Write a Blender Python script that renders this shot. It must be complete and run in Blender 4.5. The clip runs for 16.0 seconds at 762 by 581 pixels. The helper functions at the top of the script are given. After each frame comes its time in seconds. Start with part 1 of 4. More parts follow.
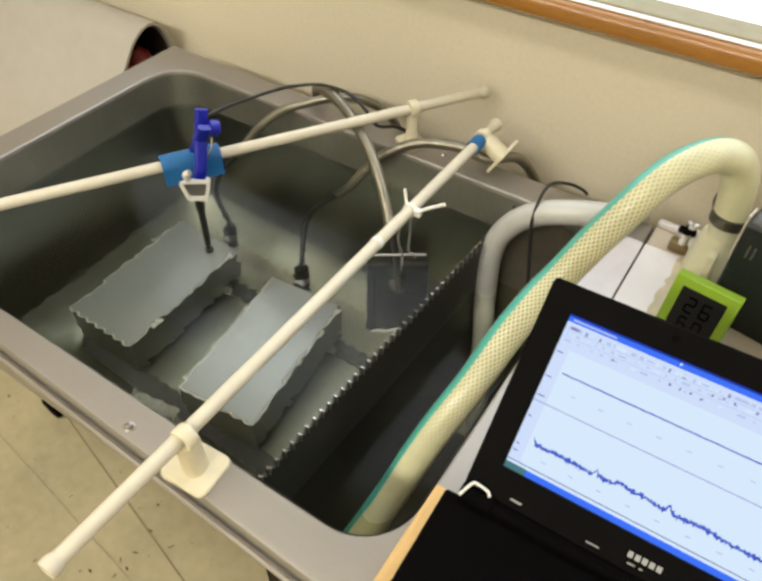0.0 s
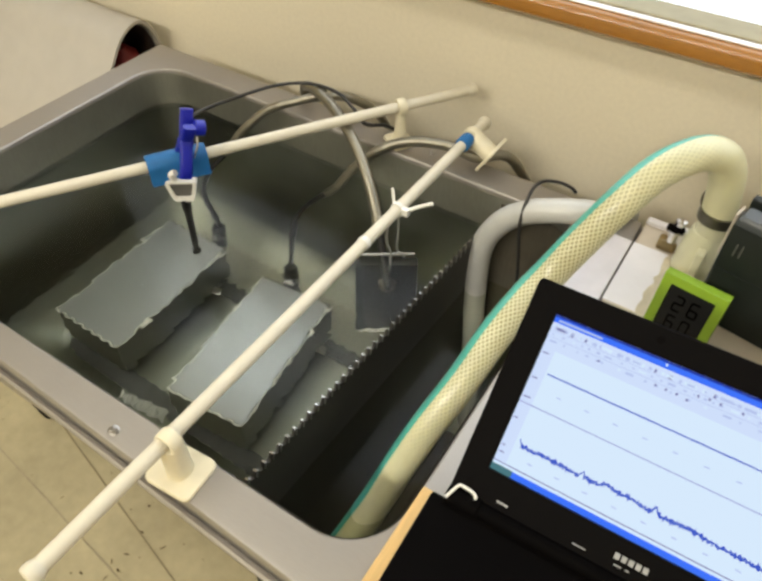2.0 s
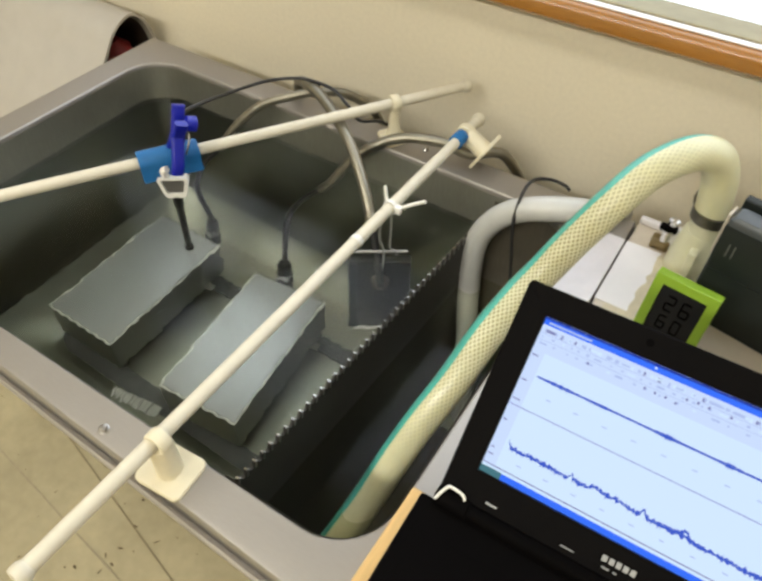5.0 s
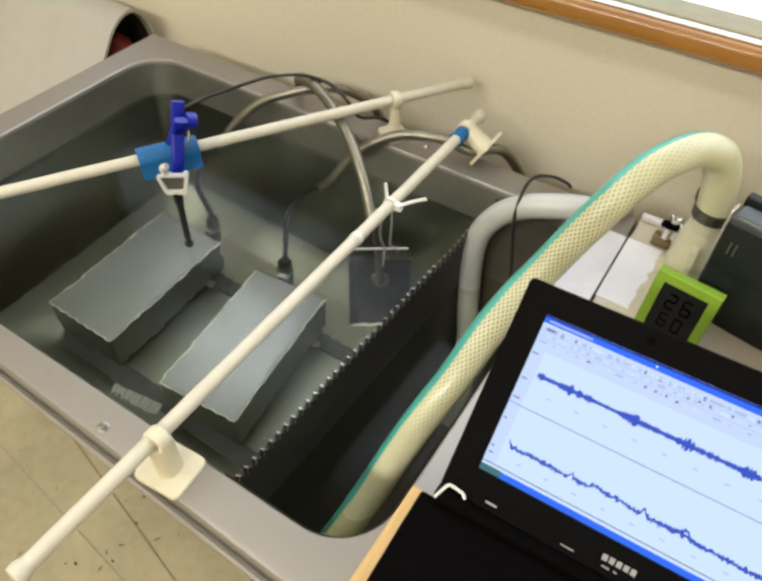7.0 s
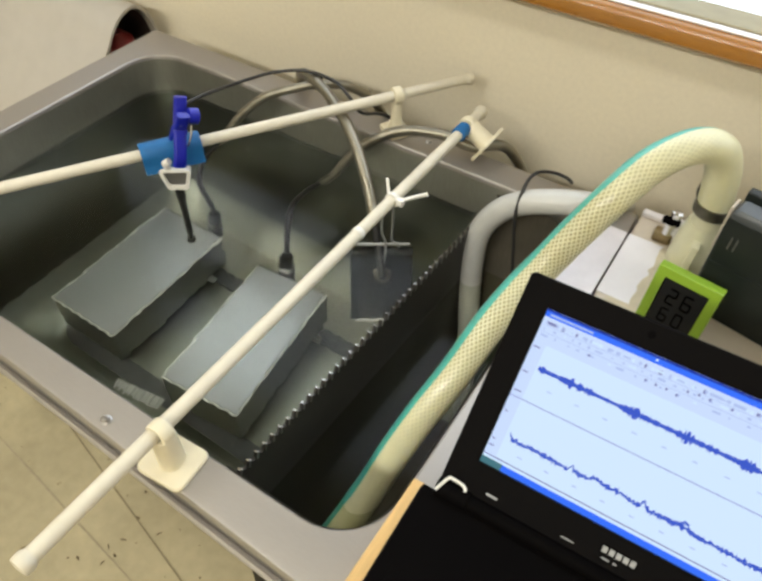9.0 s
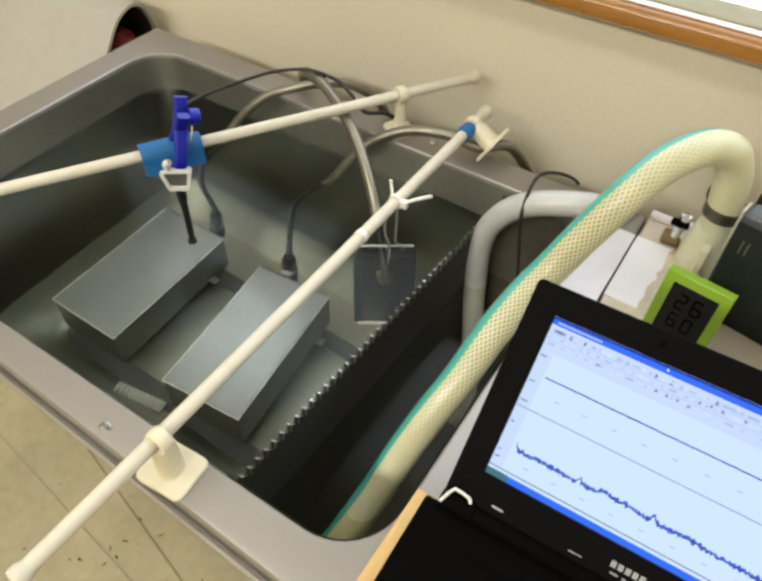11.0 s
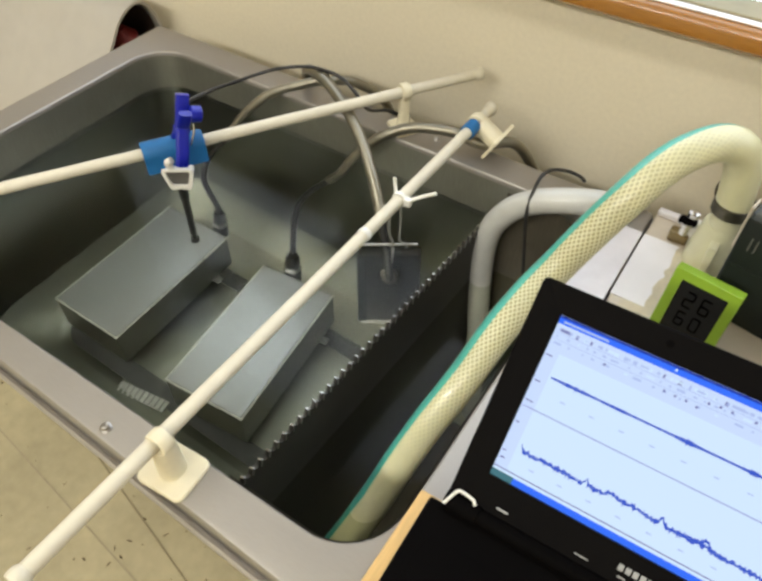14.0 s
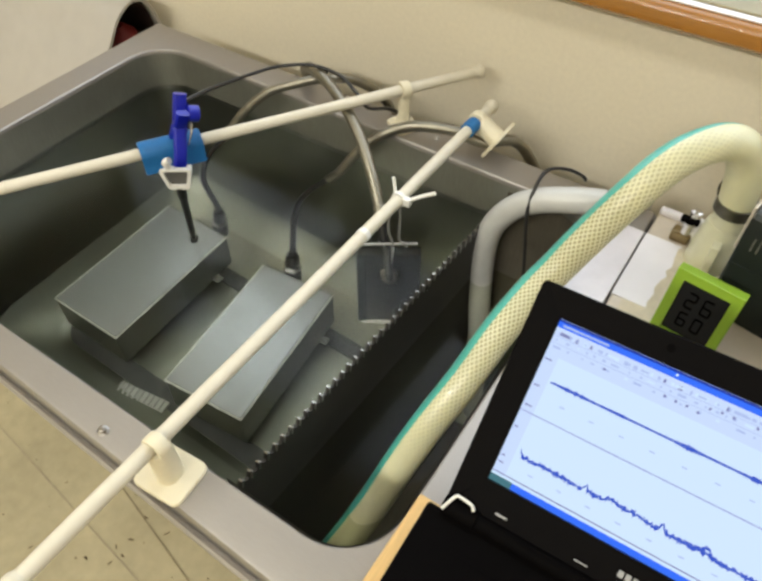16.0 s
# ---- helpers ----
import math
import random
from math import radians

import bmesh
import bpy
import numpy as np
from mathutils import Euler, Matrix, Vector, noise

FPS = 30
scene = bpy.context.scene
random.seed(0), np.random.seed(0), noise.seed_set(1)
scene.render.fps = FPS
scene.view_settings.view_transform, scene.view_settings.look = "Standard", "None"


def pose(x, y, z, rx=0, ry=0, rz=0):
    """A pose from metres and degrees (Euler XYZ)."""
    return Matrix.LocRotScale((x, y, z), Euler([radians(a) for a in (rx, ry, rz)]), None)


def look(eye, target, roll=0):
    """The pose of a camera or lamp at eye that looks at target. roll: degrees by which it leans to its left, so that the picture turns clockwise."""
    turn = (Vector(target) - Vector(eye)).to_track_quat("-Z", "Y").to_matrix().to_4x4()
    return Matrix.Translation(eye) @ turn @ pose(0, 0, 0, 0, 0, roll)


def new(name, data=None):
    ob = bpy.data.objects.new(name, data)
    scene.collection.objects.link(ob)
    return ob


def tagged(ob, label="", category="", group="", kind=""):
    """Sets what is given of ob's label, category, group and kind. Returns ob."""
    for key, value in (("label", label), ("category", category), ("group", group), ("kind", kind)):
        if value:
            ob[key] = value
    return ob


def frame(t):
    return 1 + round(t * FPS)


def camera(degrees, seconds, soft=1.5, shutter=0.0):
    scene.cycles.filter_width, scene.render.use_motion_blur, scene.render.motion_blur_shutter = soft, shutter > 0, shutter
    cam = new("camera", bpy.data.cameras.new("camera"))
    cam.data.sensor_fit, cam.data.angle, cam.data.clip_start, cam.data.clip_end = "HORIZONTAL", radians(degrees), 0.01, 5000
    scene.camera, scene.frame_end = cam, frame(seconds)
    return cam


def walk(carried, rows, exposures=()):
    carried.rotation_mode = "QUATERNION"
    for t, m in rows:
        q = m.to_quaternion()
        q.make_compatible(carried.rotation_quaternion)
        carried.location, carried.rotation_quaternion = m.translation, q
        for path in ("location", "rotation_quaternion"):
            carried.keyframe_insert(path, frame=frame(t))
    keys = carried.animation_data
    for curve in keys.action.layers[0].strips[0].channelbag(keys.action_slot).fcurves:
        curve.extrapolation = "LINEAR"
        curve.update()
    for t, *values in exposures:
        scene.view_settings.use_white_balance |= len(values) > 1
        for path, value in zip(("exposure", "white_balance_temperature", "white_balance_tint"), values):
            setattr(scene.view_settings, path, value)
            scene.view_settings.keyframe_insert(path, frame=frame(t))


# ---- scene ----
cam = camera(59.0, 16.0, soft=3.0)
PATH = [
    (0, (0.918, -0.736, 1.408), (0.17, 0.435, -0.031), 1.2),
    (0.5, (0.92, -0.733, 1.409), (0.166, 0.439, -0.026), 0.8),
    (1, (0.921, -0.73, 1.408), (0.168, 0.444, -0.025), 0.7),
    (1.5, (0.924, -0.727, 1.408), (0.177, 0.447, -0.028), 0.6),
    (2, (0.922, -0.726, 1.407), (0.19, 0.448, -0.038), 1.3),
    (2.5, (0.924, -0.725, 1.407), (0.196, 0.441, -0.046), 1.7),
    (3, (0.925, -0.725, 1.408), (0.205, 0.443, -0.048), 1.6),
    (3.5, (0.923, -0.726, 1.411), (0.211, 0.442, -0.048), 2.0),
    (4, (0.924, -0.724, 1.411), (0.211, 0.445, -0.046), 1.9),
    (6.5, (0.922, -0.71, 1.411), (0.207, 0.444, -0.058), 1.7),
    (7, (0.923, -0.714, 1.41), (0.209, 0.441, -0.058), 1.7),
    (7.5, (0.925, -0.718, 1.411), (0.211, 0.434, -0.06), 1.8),
    (8, (0.927, -0.72, 1.41), (0.212, 0.433, -0.06), 1.7),
    (8.5, (0.925, -0.72, 1.411), (0.214, 0.431, -0.062), 1.9),
    (9, (0.925, -0.718, 1.41), (0.211, 0.431, -0.063), 1.7),
    (11.5, (0.916, -0.704, 1.406), (0.195, 0.429, -0.076), 1.3),
    (12, (0.918, -0.706, 1.406), (0.193, 0.424, -0.077), 1.1),
    (12.5, (0.919, -0.707, 1.408), (0.193, 0.42, -0.077), 0.9),
    (13, (0.92, -0.707, 1.406), (0.19, 0.42, -0.076), 0.6),
    (13.5, (0.918, -0.704, 1.404), (0.189, 0.425, -0.078), 0.8),
    (14, (0.916, -0.699, 1.4), (0.185, 0.426, -0.083), 0.8),
    (14.5, (0.916, -0.696, 1.402), (0.184, 0.424, -0.085), 0.6),
    (15, (0.917, -0.694, 1.401), (0.184, 0.426, -0.085), 0.3),
    (15.5, (0.917, -0.691, 1.401), (0.185, 0.426, -0.088), 0.2),
    (16, (0.915, -0.689, 1.4), (0.182, 0.422, -0.093), 0.4),
]
walk(cam, [(t, look(eye, target, roll)) for t, eye, target, roll in PATH],
     exposures=[(0, 0.0, 6720, 10), (3.0, 0.0, 6660, 10), (5.5, 0.0, 6400, 10), (16, 0.0, 6400, 10)])

# ---- light ----
world = bpy.data.worlds.new("world")
scene.world = world
world.use_nodes = True
wn = world.node_tree.nodes
wl = world.node_tree.links
sky = wn.new("ShaderNodeTexSky")
sky.sky_type, sky.sun_disc = "NISHITA", False
sky.sun_elevation, sky.sun_rotation = radians(50), radians(200)
wl.new(sky.outputs[0], wn["Background"].inputs[0])
wn["Background"].inputs[1].default_value = 0.1


def area_lamp(name, at, target, sx, sy, power, col):
    d = bpy.data.lights.new(name, "AREA")
    d.shape, d.size, d.size_y, d.energy, d.color = "RECTANGLE", sx, sy, power, col
    ob = new(name, d)
    ob.matrix_world = look(at, target)
    return ob


# rows of ceiling tubes and the window over the sill
area_lamp("ceiling_lamp_row_1", (0.3, -1.0, 2.52), (0.3, -1.0, 0), 2.4, 0.3, 12, (1.0, 0.965, 0.86))
area_lamp("ceiling_lamp_row_2", (0.3, -2.5, 2.52), (0.3, -2.5, 0), 2.4, 0.3, 84, (1.0, 0.965, 0.86))
area_lamp("window_daylight", (1.0, 0.205, 1.60), (1.0, -0.795, 1.00), 2.9, 0.6, 6.2, (0.88, 0.94, 1.0))

R = 0.82        # height of the tank's rim above the floor
WATER = 0.752   # water level in the tank


# ---- materials ----
def mat(name, col, rough=0.5, metal=0.0, grain=0.08, grain_scale=60.0, stain=0.08, stain_scale=6.0, bump=0.05,
        stretch=(1, 1, 1), trans=0.0, coat=0.0, spec=0.5, island=0.0):
    m = bpy.data.materials.new(name)
    m.use_nodes = True
    n, l = m.node_tree.nodes, m.node_tree.links
    b = n["Principled BSDF"]
    b.inputs["Roughness"].default_value = rough
    b.inputs["Metallic"].default_value = metal
    b.inputs["Transmission Weight"].default_value = trans
    b.inputs["Coat Weight"].default_value = coat
    b.inputs["Specular IOR Level"].default_value = spec
    tc = n.new("ShaderNodeTexCoord")
    mp = n.new("ShaderNodeMapping")
    mp.inputs["Scale"].default_value = stretch
    l.new(tc.outputs["Object"], mp.inputs[0])
    fine, big = n.new("ShaderNodeTexNoise"), n.new("ShaderNodeTexNoise")
    fine.inputs["Scale"].default_value, fine.inputs["Detail"].default_value = grain_scale, 5
    big.inputs["Scale"].default_value, big.inputs["Detail"].default_value = stain_scale, 4
    l.new(mp.outputs[0], fine.inputs[0])
    l.new(tc.outputs["Object"], big.inputs[0])

    def shade(noise_out, amount, lo):
        r = n.new("ShaderNodeMapRange")
        r.inputs[1].default_value, r.inputs[2].default_value = 0.3, 0.7
        r.inputs[3].default_value, r.inputs[4].default_value = 1 - amount, 1 + amount * lo
        l.new(noise_out, r.inputs[0])
        return r.outputs[0]
    mul = n.new("ShaderNodeMath")
    mul.operation = "MULTIPLY"
    l.new(shade(fine.outputs[0], grain, 1.0), mul.inputs[0])
    l.new(shade(big.outputs[0], stain, 0.6), mul.inputs[1])
    hue = n.new("ShaderNodeHueSaturation")
    hue.inputs["Color"].default_value = (*col, 1)
    l.new(mul.outputs[0], hue.inputs["Value"])
    l.new(hue.outputs[0], b.inputs["Base Color"])
    rr = n.new("ShaderNodeMapRange")
    rr.inputs[3].default_value, rr.inputs[4].default_value = max(0.02, rough - 0.08), min(1, rough + 0.1)
    l.new(big.outputs[0], rr.inputs[0])
    l.new(rr.outputs[0], b.inputs["Roughness"])
    if bump:
        bp = n.new("ShaderNodeBump")
        bp.inputs["Strength"].default_value, bp.inputs["Distance"].default_value = bump, 0.002
        l.new(fine.outputs[0], bp.inputs["Height"])
        l.new(bp.outputs[0], b.inputs["Normal"])
    return m


def glow(name, col, strength):
    m = bpy.data.materials.new(name)
    m.use_nodes = True
    b = m.node_tree.nodes["Principled BSDF"]
    b.inputs["Base Color"].default_value = (0.01, 0.01, 0.01, 1)
    b.inputs["Roughness"].default_value = 0.5
    b.inputs["Specular IOR Level"].default_value = 0.0
    b.inputs["Emission Color"].default_value = (*col, 1)
    b.inputs["Emission Strength"].default_value = strength
    return m


def sheet_of_water(name, ior, tint, rough=0.0):
    m = bpy.data.materials.new(name)
    m.use_nodes = True
    n, l = m.node_tree.nodes, m.node_tree.links
    n.remove(n["Principled BSDF"])
    g = n.new("ShaderNodeBsdfPrincipled")
    g.inputs["IOR"].default_value, g.inputs["Roughness"].default_value = ior, rough
    g.inputs["Transmission Weight"].default_value = 1.0
    g.inputs["Base Color"].default_value = (*tint, 1)
    l.new(g.outputs[0], n["Material Output"].inputs[0])
    return m


RIM_STEEL = mat("satin_steel", (0.37, 0.345, 0.315), 0.46, 0.75, 0.03, 90, 0.06, 5, 0.03, (1, 14, 1))
BASIN_STEEL = mat("basin_steel", (0.30, 0.305, 0.26), 0.31, 1.0, 0.04, 60, 0.15, 7, 0.02, (8, 8, 1))
FILLET_SHINE = mat("fillet_shine", (0.37, 0.385, 0.325), 0.46, 0.88, 0.05, 60, 0.15, 8, 0.03, (8, 8, 1))
DULL_STEEL = mat("lightened_basin_steel", (0.36, 0.355, 0.30), 0.45, 0.85, 0.05, 60, 0.15, 8, 0.03, (8, 8, 1))
# box sides: their shade is put into a darker steel
SHADED_SIDE = mat("shaded_box_side", (0.19, 0.195, 0.17), 0.40, 0.85, 0.05, 120, 0.15, 14, 0.0)
# pale edge strips with the highlight put into their colour
BEAD = mat("edge_glint", (0.72, 0.71, 0.66), 0.45, 0.3, 0.06, 120, 0.25, 30, 0.02)
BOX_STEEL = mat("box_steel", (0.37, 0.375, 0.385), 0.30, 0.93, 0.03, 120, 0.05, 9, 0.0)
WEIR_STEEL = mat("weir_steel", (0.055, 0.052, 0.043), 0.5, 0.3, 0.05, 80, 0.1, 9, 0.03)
CHROME = mat("chrome", (0.75, 0.74, 0.72), 0.18, 1, 0.02, 80, 0.05, 20, 0)
CREAM = mat("cream_plastic", (0.65, 0.60, 0.475), 0.42, 0, 0.03, 70, 0.06, 14, 0.03)
IVORY = mat("ivory_plastic", (0.76, 0.69, 0.50), 0.38, 0, 0.03, 60, 0.10, 20, 0.03)
WALL = mat("wall_paint", (0.76, 0.69, 0.535), 0.75, 0, 0.03, 140, 0.05, 1.6, 0.08)
CEIL = mat("ceiling_paint", (0.75, 0.74, 0.70), 0.9)
FLOOR = mat("floor_vinyl", (0.45, 0.395, 0.25), 0.5, 0, 0.07, 40, 0.16, 4, 0.04)
SEAM = mat("floor_seam", (0.24, 0.20, 0.12), 0.7)
FAINT = mat("faint_seam", (0.36, 0.31, 0.21), 0.6)
DIRT = mat("dirt", (0.12, 0.09, 0.05), 0.9)
LIP_WHITE = mat("deck_white", (0.76, 0.73, 0.75), 0.35, 0.1, 0.03, 70, 0.07, 6, 0.03)
DECK = mat("deck_beige", (0.60, 0.53, 0.43), 0.35, 0.1, 0.03, 70, 0.07, 6, 0.03)
PAPER = mat("paper", (0.84, 0.82, 0.84), 0.8, 0, 0.02, 40, 0.03, 12, 0.03)
TAPE = mat("masking_tape", (0.62, 0.55, 0.40), 0.5, 0, 0.08, 90, 0.15, 30, 0.1)
WOOD = mat("varnished_wood", (0.34, 0.140, 0.014), 0.28, 0, 0.15, 40, 0.15, 6, 0.03, (1.2, 18, 18), coat=0.6)
BOARD = mat("board_wood", (0.66, 0.43, 0.17), 0.5, 0, 0.10, 40, 0.10, 9, 0.04, (12, 1, 12))
FRAME_TAN = mat("window_frame_tan", (0.30, 0.26, 0.15), 0.5)
BLUE = mat("blue_foam", (0.007, 0.125, 0.34), 0.6, 0, 0.08, 120, 0.1, 25, 0.1)
CLIP_BLUE = mat("clip_blue", (0.004, 0.010, 0.30), 0.35, 0, 0.03, 60, 0.05, 20, 0)
BLACK = mat("black_plastic", (0.003, 0.0026, 0.0026), 0.55, 0, 0.06, 200, 0.1, 12, 0.04, spec=0.012)
BEZEL = mat("bezel_black", (0.005, 0.0045, 0.0045), 0.55, 0, 0.05, 150, 0.1, 12, 0.03, spec=0.02)
CABLE = mat("cable_black", (0.018, 0.017, 0.016), 0.5, 0, 0.05, 100, 0.1, 20, 0)
GREEN = mat("lime_plastic", (0.24, 0.40, 0.025), 0.4, 0, 0.03, 60, 0.05, 20, 0)
LCD = mat("lcd_glass", (0.010, 0.0105, 0.012), 0.3, 0, 0.03, 60, 0.05, 20, 0, spec=0.2)
LCD_DARK = mat("lcd_segment", (0.002, 0.002, 0.002), 0.6, 0, 0, 60, 0, 20, 0, spec=0.0)
MOTOR = mat("motor_housing", (0.014, 0.018, 0.016), 0.4, 0, 0.06, 90, 0.12, 14, 0.05, spec=0.3)
MOTOR_TOP = mat("motor_cover", (0.06, 0.068, 0.072), 0.35, 0, 0.06, 90, 0.12, 14, 0.03)
WHITE_P = mat("white_plastic", (0.80, 0.78, 0.72), 0.4, 0, 0.03, 60, 0.05, 12, 0.02)
SHEETING = mat("white_sheeting", (0.48, 0.45, 0.40), 0.6, 0, 0.03, 30, 0.05, 3, 0.04)
INSIDE = mat("hood_inner_shade", (0.030, 0.018, 0.016), 0.7, 0, 0.1, 40, 0.2, 12, 0.1)
RED = mat("red_plastic", (0.28, 0.03, 0.03), 0.5)
MILKY = mat("milky_tube", (0.56, 0.56, 0.53), 0.30, 0, 0.03, 60, 0.06, 14, 0.02, coat=0.3)
CLEAR_YELLOW = mat("aged_clear_pvc", (0.66, 0.64, 0.44), 0.3, 0, 0.04, 50, 0.12, 16, 0.03, coat=0.3)
INSET_GREY = mat("inset_grey", (0.11, 0.105, 0.095), 0.5, 0, 0.06, 90, 0.1, 20, 0.03)
PLATE_DARK = mat("dark_plate", (0.022, 0.022, 0.020), 0.4, 0.3, 0.05, 80, 0.1, 14, 0.03)
RUBBER = mat("dark_rubber", (0.028, 0.028, 0.026), 0.7, 0, 0.1, 80, 0.2, 20, 0.1)
STRIP = mat("strip_grey", (0.10, 0.105, 0.105), 0.7, 0, 0.15, 60, 0.3, 20, 0.1)
BRASS = mat("dull_brass", (0.30, 0.23, 0.12), 0.3, 1, 0.05, 80, 0.1, 30, 0.02)
SCREW = mat("screw_steel", (0.42, 0.40, 0.37), 0.32, 1, 0.05, 120, 0.1, 30, 0.02)
WIRE = mat("grey_wire", (0.42, 0.42, 0.40), 0.4, 0.3, 0.05, 90, 0.1, 30, 0.02)
CLAMP = mat("clamp_steel", (0.14, 0.13, 0.10), 0.35, 0.8, 0.1, 120, 0.15, 40, 0.05)
GREY_LINE = mat("light_grey_mark", (0.35, 0.35, 0.35), 0.4, 0, 0, 60, 0, 20, 0)
ALU = mat("sill_highlight_white", (0.80, 0.76, 0.74), 0.3, 0.2, 0.02, 60, 0.03, 12, 0)
WATER_TOP = sheet_of_water("water_upper", 1.05, (1, 1, 1))
WATER_LOW = sheet_of_water("water_lower", 1.05, (1, 1, 1))
WATER_BODY = sheet_of_water("water_body", 1.207, (0.70, 0.72, 0.62))
# dark tint holds the compartment's shade; low index weakens the window's reflection
POOL = sheet_of_water("shade_tinted_water", 1.16, (0.52, 0.53, 0.42), 0.06)


def conduit_material():
    m = mat("metal_conduit", (0.29, 0.27, 0.215), 0.34, 0.85, 0.05, 80, 0.1, 20, 0)
    n, l = m.node_tree.nodes, m.node_tree.links
    uv = n.new("ShaderNodeUVMap")
    w = n.new("ShaderNodeTexWave")
    w.bands_direction = "Y"
    w.inputs["Scale"].default_value = 130
    l.new(uv.outputs[0], w.inputs[0])
    b = n.new("ShaderNodeBump")
    b.inputs["Strength"].default_value, b.inputs["Distance"].default_value = 0.2, 0.001
    l.new(w.outputs["Fac"], b.inputs["Height"])
    l.new(b.outputs[0], n["Principled BSDF"].inputs["Normal"])
    return m


def hose_material():
    """Clear hose gone yellow, with a net of thread in its wall and one teal stripe. u runs round, v along in metres."""
    m = bpy.data.materials.new("braided_hose")
    m.use_nodes = True
    n, l = m.node_tree.nodes, m.node_tree.links
    b = n["Principled BSDF"]
    b.inputs["Roughness"].default_value = 0.3
    b.inputs["Coat Weight"].default_value = 0.15
    b.inputs["Subsurface Weight"].default_value = 0.15
    b.inputs["Subsurface Radius"].default_value = (0.01, 0.008, 0.004)
    uv = n.new("ShaderNodeUVMap")
    sep = n.new("ShaderNodeSeparateXYZ")
    l.new(uv.outputs[0], sep.inputs[0])

    def math_node(op, a, c, clamp=False):
        k = n.new("ShaderNodeMath")
        k.operation, k.use_clamp = op, clamp
        for i, v in enumerate((a, c)):
            if isinstance(v, (int, float)):
                k.inputs[i].default_value = v
            elif v is not None:
                l.new(v, k.inputs[i])
        return k.outputs[0]
    a = math_node("MULTIPLY", sep.outputs[0], 22.0)
    c = math_node("MULTIPLY", sep.outputs[1], 125.0)
    pi2 = 2 * math.pi
    w1 = math_node("ABSOLUTE", math_node("SINE", math_node("MULTIPLY", math_node("ADD", a, c), pi2 / 2), None), None)
    w2 = math_node("ABSOLUTE", math_node("SINE", math_node("MULTIPLY", math_node("SUBTRACT", a, c), pi2 / 2), None), None)
    hole = math_node("MULTIPLY", w1, w2)
    hole = math_node("MULTIPLY", math_node("SUBTRACT", hole, 0.42), 4.5, True)
    mix = n.new("ShaderNodeMix")
    mix.data_type = "RGBA"
    mix.inputs["A"].default_value = (0.66, 0.635, 0.395, 1)
    mix.inputs["B"].default_value = (0.20, 0.165, 0.075, 1)
    # the net is faded towards both ends to fit the camera's view
    ends = math_node("ABSOLUTE", math_node("SUBTRACT", sep.outputs[1], 0.479), None)
    keep = math_node("MULTIPLY", math_node("SUBTRACT", 0.25, ends), 6.0, True)
    hole = math_node("MULTIPLY", hole, keep)
    l.new(math_node("MULTIPLY", hole, 0.68), mix.inputs["Factor"])
    dist = math_node("ABSOLUTE", math_node("SUBTRACT", sep.outputs[0], 0.5), None)
    stripe = math_node("MULTIPLY", math_node("SUBTRACT", 0.062, dist), 200.0, True)
    mix2 = n.new("ShaderNodeMix")
    mix2.data_type = "RGBA"
    mix2.inputs["B"].default_value = (0.085, 0.42, 0.34, 1)
    l.new(mix.outputs["Result"], mix2.inputs["A"])
    # the stripe is cut off before the pipe to fit the camera's view
    stripe = math_node("MULTIPLY", stripe, math_node("MULTIPLY", math_node("SUBTRACT", 0.761, sep.outputs[1]), 25.0, True))
    l.new(stripe, mix2.inputs["Factor"])
    ns = n.new("ShaderNodeTexNoise")
    ns.inputs["Scale"].default_value = 18
    hsv = n.new("ShaderNodeHueSaturation")
    mr = n.new("ShaderNodeMapRange")
    mr.inputs[3].default_value, mr.inputs[4].default_value = 0.88, 1.1
    l.new(ns.outputs[0], mr.inputs[0])
    l.new(mr.outputs[0], hsv.inputs["Value"])
    l.new(mix2.outputs["Result"], hsv.inputs["Color"])
    l.new(hsv.outputs[0], b.inputs["Base Color"])
    bp = n.new("ShaderNodeBump")
    bp.inputs["Strength"].default_value, bp.inputs["Distance"].default_value = 0.25, -0.001
    l.new(hole, bp.inputs["Height"])
    l.new(bp.outputs[0], b.inputs["Normal"])
    return m


CONDUIT = conduit_material()
HOSE = hose_material()
SCR_WHITE = glow("screen_white", (0.65, 0.81, 1.0), 1.0)
SCR_TOOL = glow("screen_toolbar", (0.61, 0.74, 1.0), 0.98)
SCR_BLUE = glow("screen_blue", (0.035, 0.16, 0.95), 1.0)
SCR_DEEP = glow("screen_deep_blue", (0.01, 0.05, 0.62), 0.6)
SCR_TRACE = glow("screen_trace", (0.05, 0.12, 0.72), 0.8)
SCR_GREY = glow("screen_grey", (0.24, 0.26, 0.55), 0.85)
SCR_PALE = glow("screen_pale", (0.48, 0.60, 0.95), 0.9)
SCR_LINE = glow("screen_line", (0.33, 0.38, 0.75), 0.9)
SCR_TEAL = glow("screen_teal", (0.08, 0.25, 0.30), 0.7)
SKYCARD = glow("daylight_outside", (0.88, 0.94, 1.0), 2.0)

ROOT = {}


def thing(name, at, label, category, group="", kind=""):
    e = new(name)
    e.location = at
    e.empty_display_size = 0.05
    ROOT[e.name] = Vector(at)
    return tagged(e, label, category, group, kind)


